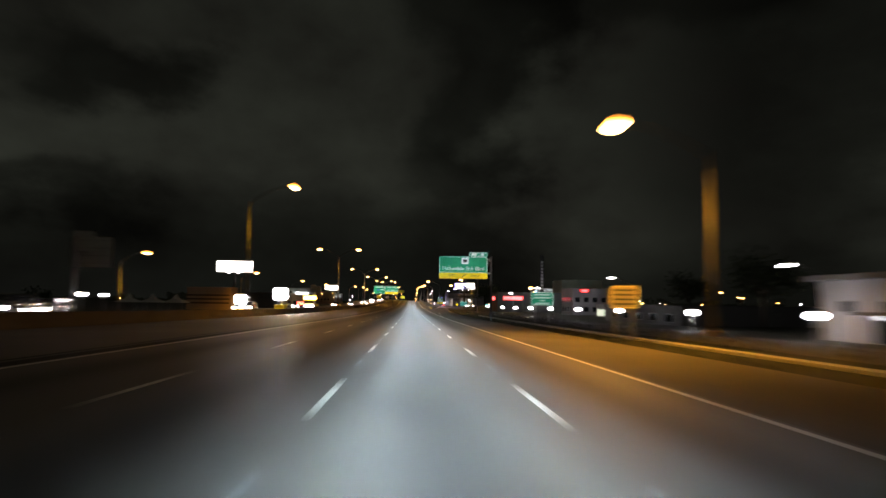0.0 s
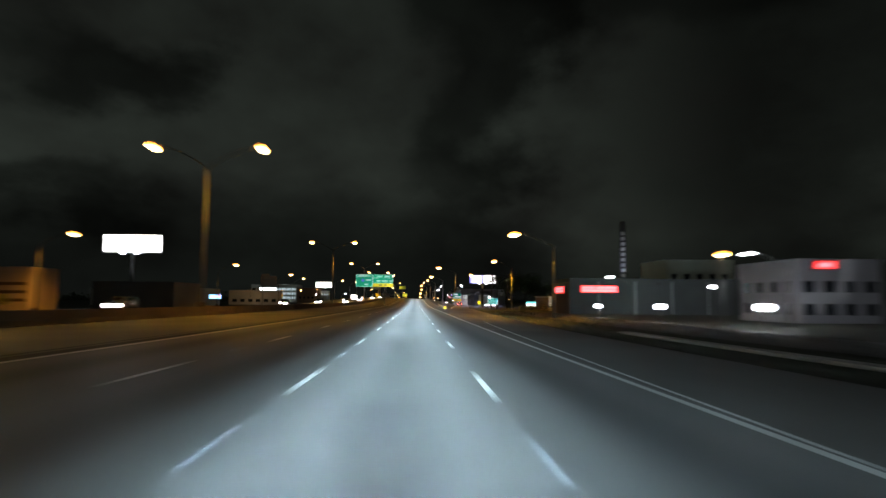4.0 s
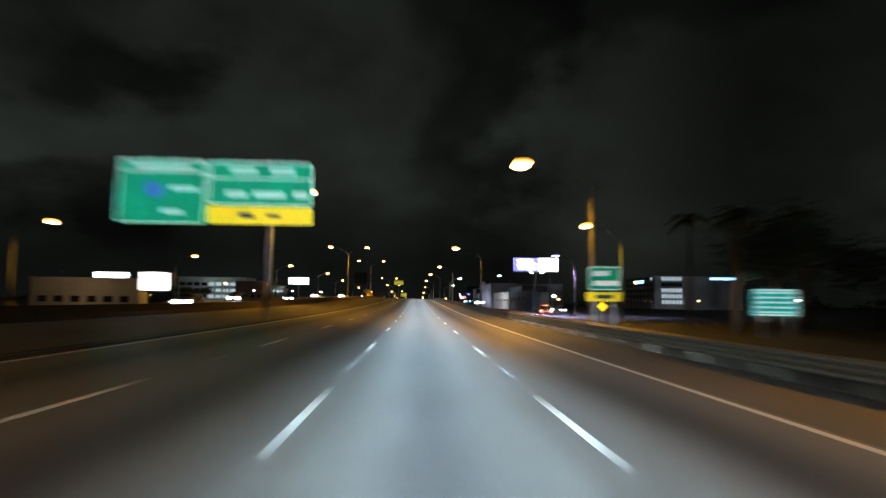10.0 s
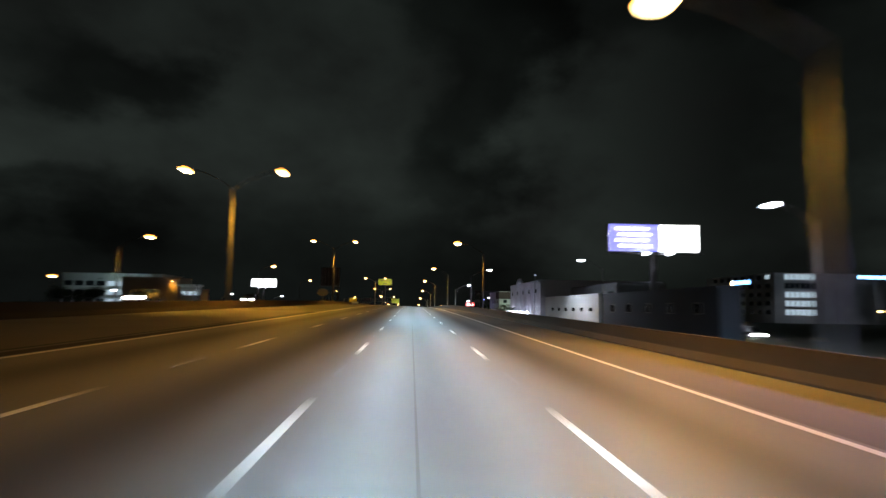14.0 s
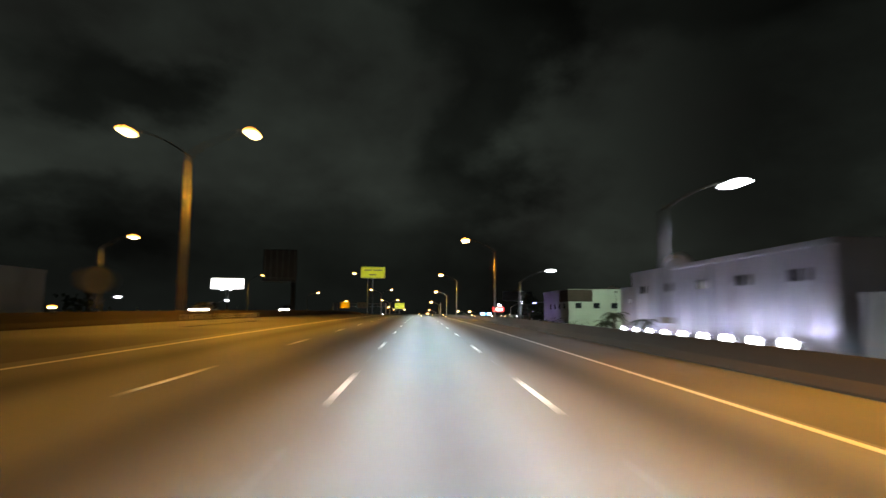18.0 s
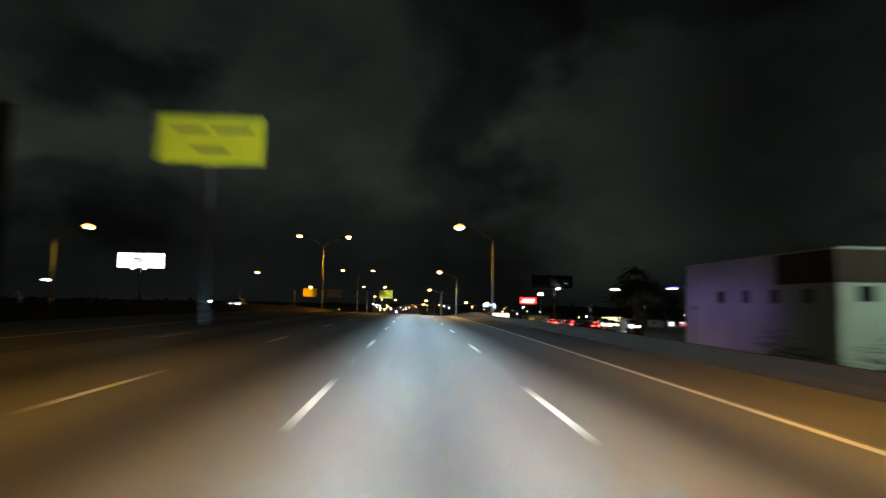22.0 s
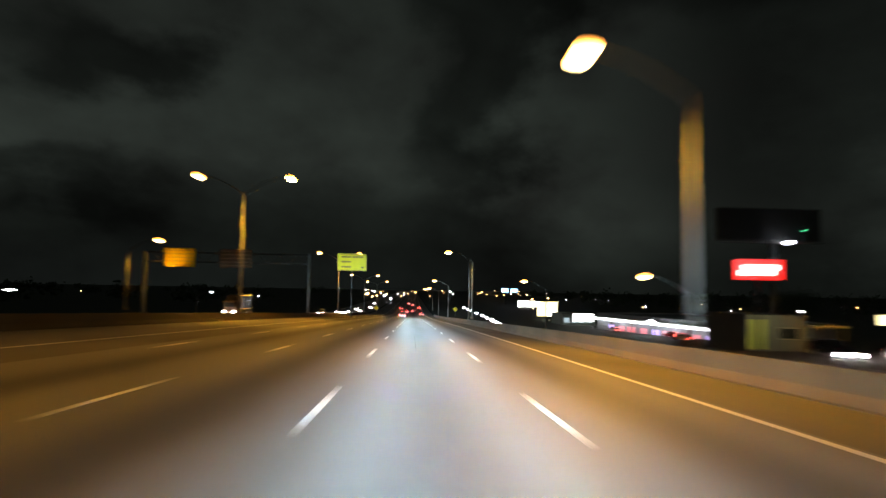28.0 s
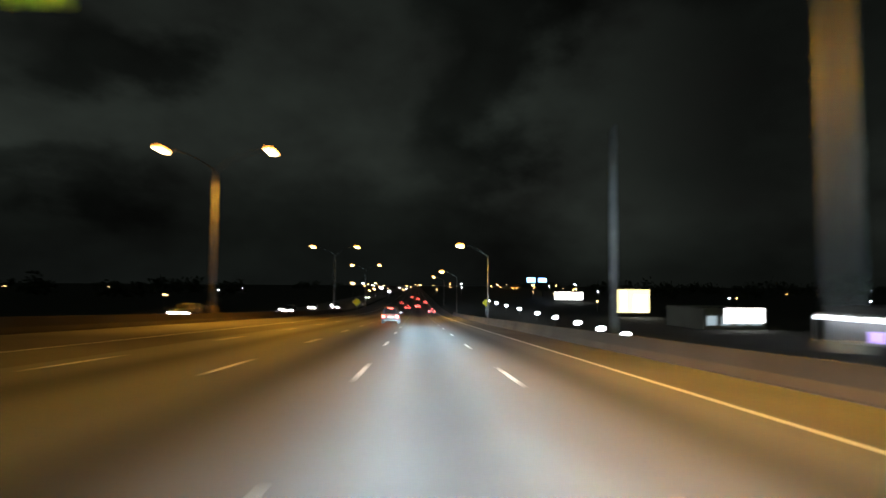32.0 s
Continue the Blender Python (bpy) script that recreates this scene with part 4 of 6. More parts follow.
# ---------------------------------------------------------------- vehicles
def car(name, x, y, z, paint, label, turn=0.0, tall=1.75, length=4.7, tails=True, heads=False):
    """A car with its nose towards +y."""
    root = thing(name, (x, y, z), label, "car", "traffic", turn=turn)
    hl, hw = length / 2, .92
    zb, zs = .38, tall * .58
    side = [(-hl, zb + .12), (-hl - .02, zs - .15), (-hl + .12, zs), (-hl + .45, tall - .08), (-hl + .9, tall), (hl * .25, tall - .02), (hl * .52, zs + .06), (hl - .25, zs - .12), (hl, zs - .32), (hl, zb + .1), (hl - .2, zb), (-hl + .2, zb)]
    bm = bmesh.new()
    rings = []
    for sx, inset in ((-1, 0), (1, 0)):
        rings.append([bm.verts.new((sx * (hw - (.2 if pz > zs + .02 else 0)), py, pz)) for py, pz in side])
    a, b = rings
    n = len(side)
    for i in range(n):
        bm.faces.new((a[i], a[(i + 1) % n], b[(i + 1) % n], b[i]))
    bm.faces.new(a[::-1])
    bm.faces.new(b)
    bmesh.ops.bevel(bm, geom=list(bm.edges), offset=.05, segments=2, affect="EDGES", clamp_overlap=True)
    body = part("body", bm, paint, root, smooth=True)
    q = bmesh.new()
    v = [q.verts.new(p) for p in ((-.66, -hl + .17, zs + .06), (.66, -hl + .17, zs + .06), (.6, -hl + .42, tall - .14), (-.6, -hl + .42, tall - .14))]
    f = q.faces.new(v)
    bmesh.ops.translate(q, verts=q.verts, vec=(0, -.05, .03))
    r = bmesh.ops.extrude_face_region(q, geom=[f])
    bmesh.ops.translate(q, verts=[e for e in r["geom"] if isinstance(e, bmesh.types.BMVert)], vec=(0, -.012, .005))
    part("rear_window", q, M_glass, root)
    q = bmesh.new()
    v = [q.verts.new(p) for p in ((-.66, hl * .53, zs + .12), (.66, hl * .53, zs + .12), (.6, hl * .28, tall - .1), (-.6, hl * .28, tall - .1))]
    f = q.faces.new(v)
    bmesh.ops.translate(q, verts=q.verts, vec=(0, .05, .03))
    part("windscreen", q, M_glass, root)
    for sx in (-1, 1):
        q = bmesh.new()
        v = [q.verts.new((sx * (hw - .14), py, pz)) for py, pz in ((-hl + .55, zs + .1), (hl * .4, zs + .1), (hl * .2, tall - .12), (-hl + .75, tall - .12))]
        q.faces.new(v)
        part("side_window", q, M_glass, root)
    part("bumper", box(-hw + .06, hw - .06, -hl - .08, -hl + .1, zb, zb + .22, bevel=.05), M_dark, root)
    part("number_plate", box(-.26, .26, -hl - .1, -hl - .06, zb + .34, zb + .48), M_white, root)
    for sx in (-1, 1):
        part("tail_lamp", box(sx * .72 - .13, sx * .72 + .13, -hl - .06, -hl + .05, zs - .34, zs - .04, bevel=.03), M_tail if tails else M_car_red, root, "red tail lamp")
        # lit headlamps widened in place of their glare
        part("head_lamp", box(sx * .62 - (.26 if heads else .17), sx * .62 + (.26 if heads else .17), hl - .08, hl + .05, zs - .56, zs - .26, bevel=.03), M_head if heads else M_glass, root)
        for py in (-hl + .85, hl - .9):
            w = part("wheel", tube([(sx * (hw - .2), py, .34), (sx * (hw + .01), py, .34)], .34, 18), M_tyre, root, smooth=True)
            part("rim", tube([(sx * (hw + .005), py, .34), (sx * (hw + .02), py, .34)], .21, 12), M_rim, w)
        part("mirror", box(sx * (hw + .1) - .1, sx * (hw + .1) + .1, hl * .36 - .06, hl * .36 + .06, zs + .02, zs + .17, bevel=.03), paint, root)
    if tails:
        part("brake_light", box(-.25, .25, -hl + .38, -hl + .43, tall - .1, tall - .05), M_tail, root)
    return root


car("suv", 19.0, 362, ramp_z(19.0, 362), M_car_grey, "grey sport utility car with lit tail lamps on the exit ramp")
car("suv", -3.2, 902, road_z(-3.2, 902), M_car_grey, "silver sport utility car with lit tail lamps on the motorway")
for x, y, p in ((3.6, 1000, M_car_dark), (0, 1060, M_car_white), (-3.5, 1040, M_car_red), (3.6, 1120, M_car_grey), (-7.0, 1100, M_car_dark), (0, 1180, M_car_grey), (-3.5, 1210, M_car_white)):
    car("car", x, y, road_z(x, y), p, "distant car ahead with glowing red tail lamps", tall=1.5, length=4.5)
for x, y in ((-30, 300), (-26, 395), (-30, 450), (-26, 480), (-30, 690), (-26, 760), (-30, 1010), (-26, 1100), (-29, 1190), (-34, 268), (-26, 340), (-30, 372), (-26, 560), (-30, 622), (-26, 960), (-30, 975), (-26, 1030), (-30, 1055), (-26, 905), (-34, 180), (-30, 46), (-34, 58), (-30, 112), (-34, 121)):
    car("oncoming_car", x, y, opposite_z(x, y), M_car_grey, "oncoming car with bright white headlights", 180, 1.5, 4.5, False, True)
for x, y, t in ((49.5, 736, 172), (53, 770, 180), (36.0, 783, 176), (37.8, 776, 178), (31.2, 700, 176)):
    car("frontage_car", x, y, ground_z(x, y), M_car_dark, "dark car with white headlights on the frontage road", t, 1.5, 4.5, True, True)
# tall bodies so the headlights show over the rail from the camera
for x, y in ((41.8, 718), (42.4, 726.5), (44.6, 709)):
    car("van", x, y, ground_z(x, y), M_car_white, "white van with bright headlights on the frontage road", 174, 2.2, 5.2, True, True)
for x, y in ((42.0, 757), (35.2, 722.5), (37.0, 712), (33.2, 735), (36.6, 748), (60, 865), (64, 880), (68, 895), (58, 905)):
    car("parked_car", x, y, ground_z(x, y), M_car_white if y % 2 else M_car_red, "parked car facing away with its tail lamps lit", 12, 1.5, 4.5)

# road works on the opposite carriageway: lighting tower and amber truck
def light_tower(x, y, s=1.0):
    tw = thing("light_tower", (x, y, opposite_z(x, y)), "mobile lighting tower with blazing white floodlights", "light tower", "lighting towers")
    tw.scale = (s, s, s)
    part("trailer", box(-.8, .8, -1.2, 1.2, .45, 1.3, bevel=.06), M_yellow, tw)
    for sx in (-1, 1):
        part("wheel", tube([(sx * .8, 0, .38), (sx * 1.0, 0, .38)], .38, 16), M_tyre, tw, smooth=True)
    part("mast", tube([(0, 0, 1.2), (0, 0, 4.4)], [.09, .06], 8), M_galv, tw)
    for sx, sz in ((-.52, 2.7), (.52, 2.7), (-.52, 3.55), (.52, 3.55)):
        fl = part("floodlight", box(sx - .5, sx + .5, -.2, .05, sz - .4, sz + .4, bevel=.04), M_dark, tw)
        # lenses swollen past their housings to imitate glare
        part("lens", ellipsoid((sx, -.22, sz), (.72, .4, .62)), M_blaze, fl, smooth=True)
    for sx in (-1.6, 1.6):
        part("outrigger", box(min(0, sx), max(0, sx), -.06, .06, .3, .42), M_galv, tw)


light_tower(-23.0, 106.0)
light_tower(-22.2, 79.0, .62)
lamp("flood_beam", (-23.0, 105.3, elev(106) + 3.3), COOL, 9000, .4, 130, (.5, -1, -.3))
tk = thing("work_truck", (-23.0, 138, opposite_z(-23, 138)), "road-works truck with amber beacons and red lamps", "truck")
part("cab", box(-1.1, 1.1, -2.9, -1.0, .7, 2.5, bevel=.12), M_car_white, tk)
part("windscreen", box(-.95, .95, -2.95, -2.91, 1.6, 2.25), M_glass, tk)
part("load_bed", box(-1.15, 1.15, -.95, 3.2, .9, 1.5, bevel=.05), M_yellow, tk)
for sx in (-1, 1):
    for py in (-2, 1.9):
        part("wheel", tube([(sx * .85, py, .45), (sx * 1.15, py, .45)], .45, 16), M_tyre, tk, smooth=True)
for sx in (-.9, -.1, .8):
    # beacons enlarged to the spread of their glare
    part("beacon", ellipsoid((sx, -1.6, 2.8), (.62, .4, .5)), M_amber, tk, "amber beacon")
for k in range(4):
    part("marker_lamp", box(-1.0 + k * .55, -.7 + k * .55, -3.02, -2.96, .95, 1.15), M_head, tk)
arrow_board = part("lamp_board", box(-2.6, -1.2, -3.0, -2.9, 1.1, 2.0, bevel=.03), M_dark, tk)
for k in range(9):
    part("red_lamp", ellipsoid((-2.4 + .5 * (k % 3), -3.02, 1.28 + .27 * (k // 3)), (.17, .05, .09)), M_tail, arrow_board)
part("board_arm", box(-1.3, -1.0, -2.95, -2.85, 1.4, 1.5), M_galv, tk)
lamp("beacon_light", (-23.0, 134.5, elev(138) + 3.2), (1, .55, .08), 800, .3, 160, (0, -.5, -1))

lo = thing("box_lorry", (-34.0, 850, opposite_z(-34.0, 850)), "dark box lorry edged with rows of amber marker lamps", "lorry")
part("cargo_box", box(-1.25, 1.25, -3.2, 5.4, .95, 3.7, bevel=.06), M_car_dark, lo)
part("cab", box(-1.15, 1.15, -5.3, -3.3, .6, 2.7, bevel=.14), M_wall_brown, lo)
part("windscreen", box(-1.0, 1.0, -5.36, -5.31, 1.6, 2.4), M_glass, lo)
part("bumper", box(-1.2, 1.2, -5.5, -5.3, .35, .65, bevel=.04), M_galv, lo)
part("chassis", box(-.5, .5, -5.0, 5.2, .5, .9), M_dark, lo)
for sx in (-1, 1):
    for py in (-4.3, 2.9, 4.1):
        w = part("wheel", tube([(sx * .85, py, .5), (sx * 1.2, py, .5)], .5, 18), M_tyre, lo, smooth=True)
        part("rim", tube([(sx * 1.2, py, .5), (sx * 1.22, py, .5)], .28, 12), M_rim, w)
    part("head_lamp", box(sx * .85 - .2, sx * .85 + .2, -5.56, -5.5, .6, .85), M_head, lo)
    for k in range(9):
        part("marker_lamp", ellipsoid((sx * 1.27, -3.0 + k * 1.0, 3.62), (.03, .13, .06), u=8, v=6), M_marker, lo, "small amber lamp")
        if k % 2 == 0:
            part("marker_lamp", ellipsoid((sx * 1.27, -3.0 + k * 1.0, 1.05), (.03, .13, .06), u=8, v=6), M_marker, lo, "small amber lamp")


# ---------------------------------------------------------------- buildings
def fill_flood(name, place, colour, watts, size=.25, cone=150, aim=(0, 0, -1)):
    """A fill lamp added to brighten a wall or a sign, with a made-up housing on a thin post."""
    d = Vector(aim).normalized()
    c = Vector(place) - d * .45
    base = land_z(c.x, c.y)
    root = thing("fill_floodlight", (c.x, c.y, base), "added fill lamp on a made-up thin post, aimed at a wall", "floodlight", "area floodlights")
    part("post", tube([(0, 0, -.4), (0, 0, c.z - base)], [.06, .045], 8), M_post_dark, root)
    housing = part("housing", box(-.28, .28, -.18, .18, -.08, .08, bevel=.03), M_dark, root)
    housing.matrix_local = Matrix.Translation((0, 0, c.z - base)) @ d.to_track_quat("-Z", "Y").to_matrix().to_4x4()
    part("lens", box(-.22, .22, -.13, .13, -.1, -.084), M_flood, housing)
    return lamp(name, place, colour, watts, size, cone, aim)


def window(parent, x, y, z, w, h, axis, mat, frame=None):
    """A window set 3 cm proud; axis 'x': in a wall along x facing -y; 'y': in a wall along y facing -x."""
    if axis == "x":
        f = part("window", box(x - w / 2 - .08, x + w / 2 + .08, y - .06, y, z - h / 2 - .08, z + h / 2 + .08), frame or M_galv, parent)
        part("pane", box(x - w / 2, x + w / 2, y - .075, y - .05, z - h / 2, z + h / 2), mat, f)
    else:
        f = part("window", box(x - .06, x, y - w / 2 - .08, y + w / 2 + .08, z - h / 2 - .08, z + h / 2 + .08), frame or M_galv, parent)
        part("pane", box(x - .075, x - .05, y - w / 2, y + w / 2, z - h / 2, z + h / 2), mat, f)


def building(name, x0, x1, y0, y1, top, mat, label, base=None, parapet=.5):
    z0 = (ground_z((x0 + x1) / 2, (y0 + y1) / 2) if base is None else base) - .4
    root = thing(name, (x0, y0, z0), label, "building", "buildings beside the motorway")
    w, d, h = x1 - x0, y1 - y0, top - z0
    part("wall", box(0, w, 0, d, 0, h, bevel=.04), mat, root)
    part("roof", box(.25, w - .25, .25, d - .25, h - .05, h + .06), M_roof, root)
    bm = bmesh.new()
    for b in ((-.06, w + .06, -.06, .2), (-.06, w + .06, d - .2, d + .06), (-.06, .2, .2, d - .2), (w - .2, w + .06, .2, d - .2)):
        box(b[0], b[1], b[2], b[3], h - .15, h + parapet, bm)
    part("parapet", bm, mat, root)
    return root, z0


def sign_box(name, x0, x1, y, z0, z1, face, label, category="lit sign", axis="x", rows=(), ink=None, border=None, post=None, group=""):
    """A lit box sign; axis 'x' faces -y, 'y' runs along y and faces -x (x0, x1 are then y places and y the x place)."""
    xm, zm, w, h = (x0 + x1) / 2, (z0 + z1) / 2, x1 - x0, z1 - z0
    root = thing(name, (xm, y, zm) if axis == "x" else (y, xm, zm), label, category, group, turn=0 if axis == "x" else -90)
    part("housing", box(-w / 2 - .1, w / 2 + .1, .02, .35, -h / 2 - .1, h / 2 + .1, bevel=.04), border or M_dark, root)
    part("face", box(-w / 2, w / 2, -.02, .02, -h / 2, h / 2), face, root)
    bars([(rx * w, rz * h, rw * w, rh * h) for rx, rz, rw, rh in rows], -.022, ink or M_white, root)
    if post is not None:
        part("post", tube([(0, .2, post - zm), (0, .2, -h / 2)], .22, 12), M_dark, root, smooth=True)
    return root


# red-signed block beside the exit
b, z0 = building("warehouse", 33.4, 74, 235, 252, 4.4, M_wall_dark, "grey rendered warehouse with two long red signs")
part("tan_wall", box(-.05, -.005, .05, 16.9, .4, 4.4 - z0 - .25), M_wall_umber, b)
for k in range(5):
    part("pilaster", box(6 + k * 8, 6.4 + k * 8, -.12, 0, .4, 4.3 - z0), M_wall_grey, b)
sign_box("red_sign", 238.8, 247.4, 33.0, 1.75, 3.25, M_face_red, "glowing red sign along the tan side wall", axis="y", rows=[(0, .2, .92, .3), (0, -.22, .92, .3)], ink=M_face_scarlet)
sign_box("red_sign", 35.6, 43.6, 234.6, 1.85, 3.35, M_face_red, "long glowing red sign on the warehouse front", rows=[(-.3, .2, .34, .3), (.2, .2, .56, .3), (0, -.22, .94, .3)], ink=M_face_scarlet)
b, z0 = building("shop", 49, 60, 182, 196, 5.2, M_wall_grey, "pale two-storey building with dark windows and a red sign")
for k in range(4):
    for lv in (0, 1):
        window(b, 1.4 + k * 2.7, 0, 2.2 + lv * 2.9, 1.4, 1.4, "x", M_glass)
        window(b, 0, 2 + k * 3.2, 2.2 + lv * 2.9, 1.4, 1.4, "y", M_glass)
sign_box("red_sign", 51.2, 53.8, 181.7, 4.4, 5.4, M_face_red, "small red sign on the white building", rows=[(0, 0, .6, .5)], ink=M_face_scarlet)
b, z0 = building("store", 50, 62, 147, 162, .5, M_wall_grey, "low store with glowing front windows")
for k in range(5):
    window(b, 0, 2.0 + k * 2.7, 1.55, 2.2, 1.7, "y", M_storewindow)
b, z0 = building("arcade_house", 34, 60, 26, 49, 3.0, M_wall_grey, "grey low building with a deep dark porch under a flat roof")
for k in range(5):
    window(b, 0, 2.2 + k * 4.4, 3.1, 1.5, .8, "y", M_glass)
for k in range(2):
    part("porch", box(-.05, .02, 4.0 + k * 9.5, 7.6 + k * 9.5, .4, 2.45), M_glass, b, "dark porch opening")
    part("porch_roof", box(-1.5, .05, 3.4 + k * 9.5, 8.2 + k * 9.5, 2.45, 2.7, bevel=.04), M_roof, b)
    for dy in (3.6, 7.9):
        part("porch_post", box(-1.4, -1.2, dy + k * 9.5, dy + .2 + k * 9.5, 0, 2.46), M_wall_white, b)
part("roof_slab", box(-1.1, 26.5, -.6, 23.6, 3.5 - z0, 3.95 - z0, bevel=.06), M_roof, b)
b, z0 = building("low_block", 38, 70, 84, 118, .6, M_wall_dark, "long low grey block behind the verge")
for k in range(5):
    window(b, 0, 4 + k * 6, 1.6, 2.6, 1.1, "y", M_glass)
b, z0 = building("apartment_block", 66, 84, 262, 280, 10.5, M_wall_green, "pale green block behind the warehouse")
for k in range(5):
    for lv in range(3):
        window(b, 2 + k * 3.4, 0, 3.4 + lv * 3.2, 1.5, 1.5, "x", M_glass)
mast = thing("sign_mast", (61.2, 281, ground_z(61, 281)), "tall narrow mast with lit white vertical writing", "sign mast")
part("mast", box(-.8, .8, .1, .5, 0, 26.4, bevel=.05), M_dark, mast)
for k in range(9):
    part("text_bar", box(-.55, .55, .02, .09, 10 + k * 1.55, 10.9 + k * 1.55), M_wall_white, mast)
fill_flood("mast_fill", (61.2, 278, 5.0), COOL, 2200, .1, 60, (0, .25, 1))

# containers and hut beyond the ramp
b, z0 = building("depot", 40.2, 58, 286, 306, 1.1, M_wall_white, "low white depot with a tan side wall and a dark window", parapet=.2)
part("tan_wall", box(-.05, -.005, .05, 19.9, .3, 1.1 - z0 - .2), M_wall_tan, b, "tan side wall")
part("eave", box(-.3, 18.1, -.5, .1, 1.0 - z0, 1.3 - z0, bevel=.04), M_wall_white, b)
window(b, 6.2, 0, 2.2, 2.8, 1.1, "x", M_glass)
window(b, 12.6, 0, 2.2, 2.8, 1.1, "x", M_glass)
sign_box("teal_sign", 38.6, 42.2, 314, -1.9, -.5, M_face_teal, "lit teal and white sign by the frontage road", rows=[(0, -.25, .96, .42)], ink=M_face_white, post=-3.4)

# office building with lit storeys
b, z0 = building("office_building", 126, 174, 585, 633, 13.6, M_wall_grey, "pale office building with lit stair windows at its corner")
for lv in range(5):
    for k in range(6):
        window(b, 4.5 + k * 1.9, 0, 4.2 + lv * 3.1, 1.7, 2.0, "x", M_coolwindow if lv in (0, 1, 2, 4) else M_glass)
    for k in range(8):
        window(b, 0, 4 + k * 5.2, 4.2 + lv * 3.1, 3.0, 1.5, "y", M_coolwindow if (lv, k) == (4, 0) else M_glass)
sign_box("office_sign", 599, 613, 125.6, 10.6, 12.2, M_face_azure, "blue and orange lit sign on the office wall", axis="y", rows=[(-.42, 0, .12, .9)], ink=M_amber)
sign_box("office_sign", 156, 170, 584.6, 12.4, 13.6, M_face_azure, "long pale blue lit sign on the office roof edge")

b, z0 = building("grey_block", 33.4, 36.0, 446, 486.5, 2.6, M_wall_navy, "dark blue-grey unlit block before the white warehouse", parapet=.3)
for k in range(5):
    window(b, 0, 5 + k * 7.5, 4.2, 1.6, 1.2, "y", M_glass)

# white warehouse and floodlit hall on the right
b, z0 = building("white_warehouse", 33.2, 50, 488, 531, 2.8, M_wall_white, "long white warehouse wall with small dark vents", parapet=.25)
for k in range(6):
    part("vent", box(-.05, .02, 4 + k * 6, 5.8 + k * 6, 3.6, 4.3), M_glass, b)
for k in range(3):
    part("roof_unit", box(5 + k * 3, 7.4 + k * 3, 10 + k * 8, 12 + k * 8, 6.4, 7.6, bevel=.05), M_galv, b)
part("upper_roof", box(6, 16, 8, 42, 5.8, 9.4, bevel=.6), M_roof, b)
b, z0 = building("floodlit_hall", 32.2, 64, 532.5, 578, 7.0, M_wall_hall, "grey-violet hall washed by floodlights along its foot")
for k in range(10):
    part("pilaster", box(-.22, 0, 2 + k * 4.5, 2.7 + k * 4.5, .3, 7.0 - z0), M_wall_hall, b)
    if k % 2 == 0:
        for dd in (3.4, 5.6):
            window(b, 0, dd + k * 4.5 - .5, 8.6, 1.3, 1.0, "y", M_glass)
part("cornice", box(-.7, .1, -.3, 30, 6.9 - z0, 7.4 - z0, bevel=.08), M_wall_hall, b)
part("arch_gable", tube([(0, 29 + 3.6 * math.cos(a), 7.4 - z0 + 1.4 * math.sin(a)) for a in [math.pi * k / 10 for k in range(11)]], .38, 8), M_wall_hall, b, smooth=True)
bm = bmesh.new()
arc = [(29 + 3.5 * math.cos(a), 7.35 - z0 + 1.35 * math.sin(a)) for a in [math.pi * k / 14 for k in range(15)]]
fa, fb = ([bm.verts.new((dx, py, pz)) for py, pz in arc] for dx in (-.02, .22))
for k in range(14):
    bm.faces.new((fa[k], fb[k], fb[k + 1], fa[k + 1]))
bm.faces.new(fa)
bm.faces.new(fb[::-1])
part("gable_panel", bm, M_wall_hall, b)
for k in range(9):
    y = 534.5 + k * 4.9
    fl = thing("ground_floodlight", (29.6, y, -1.8), "small white floodlight aimed up at the hall", "floodlight", "floodlights along the hall")
    part("stake", tube([(0, 0, ground_z(30, y) + 1.7), (0, 0, .5)], .05, 6), M_galv, fl)
    part("housing", box(-.25, .2, -.6, .6, .4, .95, bevel=.05), M_dark, fl)
    part("lens", box(.2, .26, -.5, .5, .5, 1.0), M_flood, fl)
    # added glowing face towards the road, in place of the floodlight's glare
    part("glare_face", ellipsoid((-.27, 0, .78), (.1, .85, .42)), M_cool, fl, smooth=True)
    lamp("hall_flood", (30.7, y, -.6), (.60, .64, 1.0), 300, .2, 120, (.75, 0, 1))
fill_flood("warehouse_fill", (24.5, 500, 6.5), COOL, 4600, .3, 150, (.8, -.2, -.6))
b, z0 = building("hall_annex", 35.6, 62, 579.2, 593, 5.5, M_wall_hall, "lavender-lit annex with a brown upper storey behind the floodlit hall", parapet=.3)
part("upper_storey", box(.5, 26, .1, 9.6, 5.5 - z0, 7.5 - z0, bevel=.04), M_wall_brown, b, "brown upper storey")
for k in range(2):
    window(b, 0, 4.6 + k * 4.6, 7.3, 1.5, .8, "y", M_dimwindow)
wall = thing("frontage_wall", (39, 698.6, ground_z(39, 698.6)), "pale concrete parapet with an end pillar on the frontage road", "parapet wall")
part("pillar", box(-.5, .5, -.4, .6, -.4, 2.45, bevel=.06), M_kerb, wall)
part("cap", box(-.6, .6, -.5, .7, 2.45, 2.6, bevel=.03), M_kerb, wall)
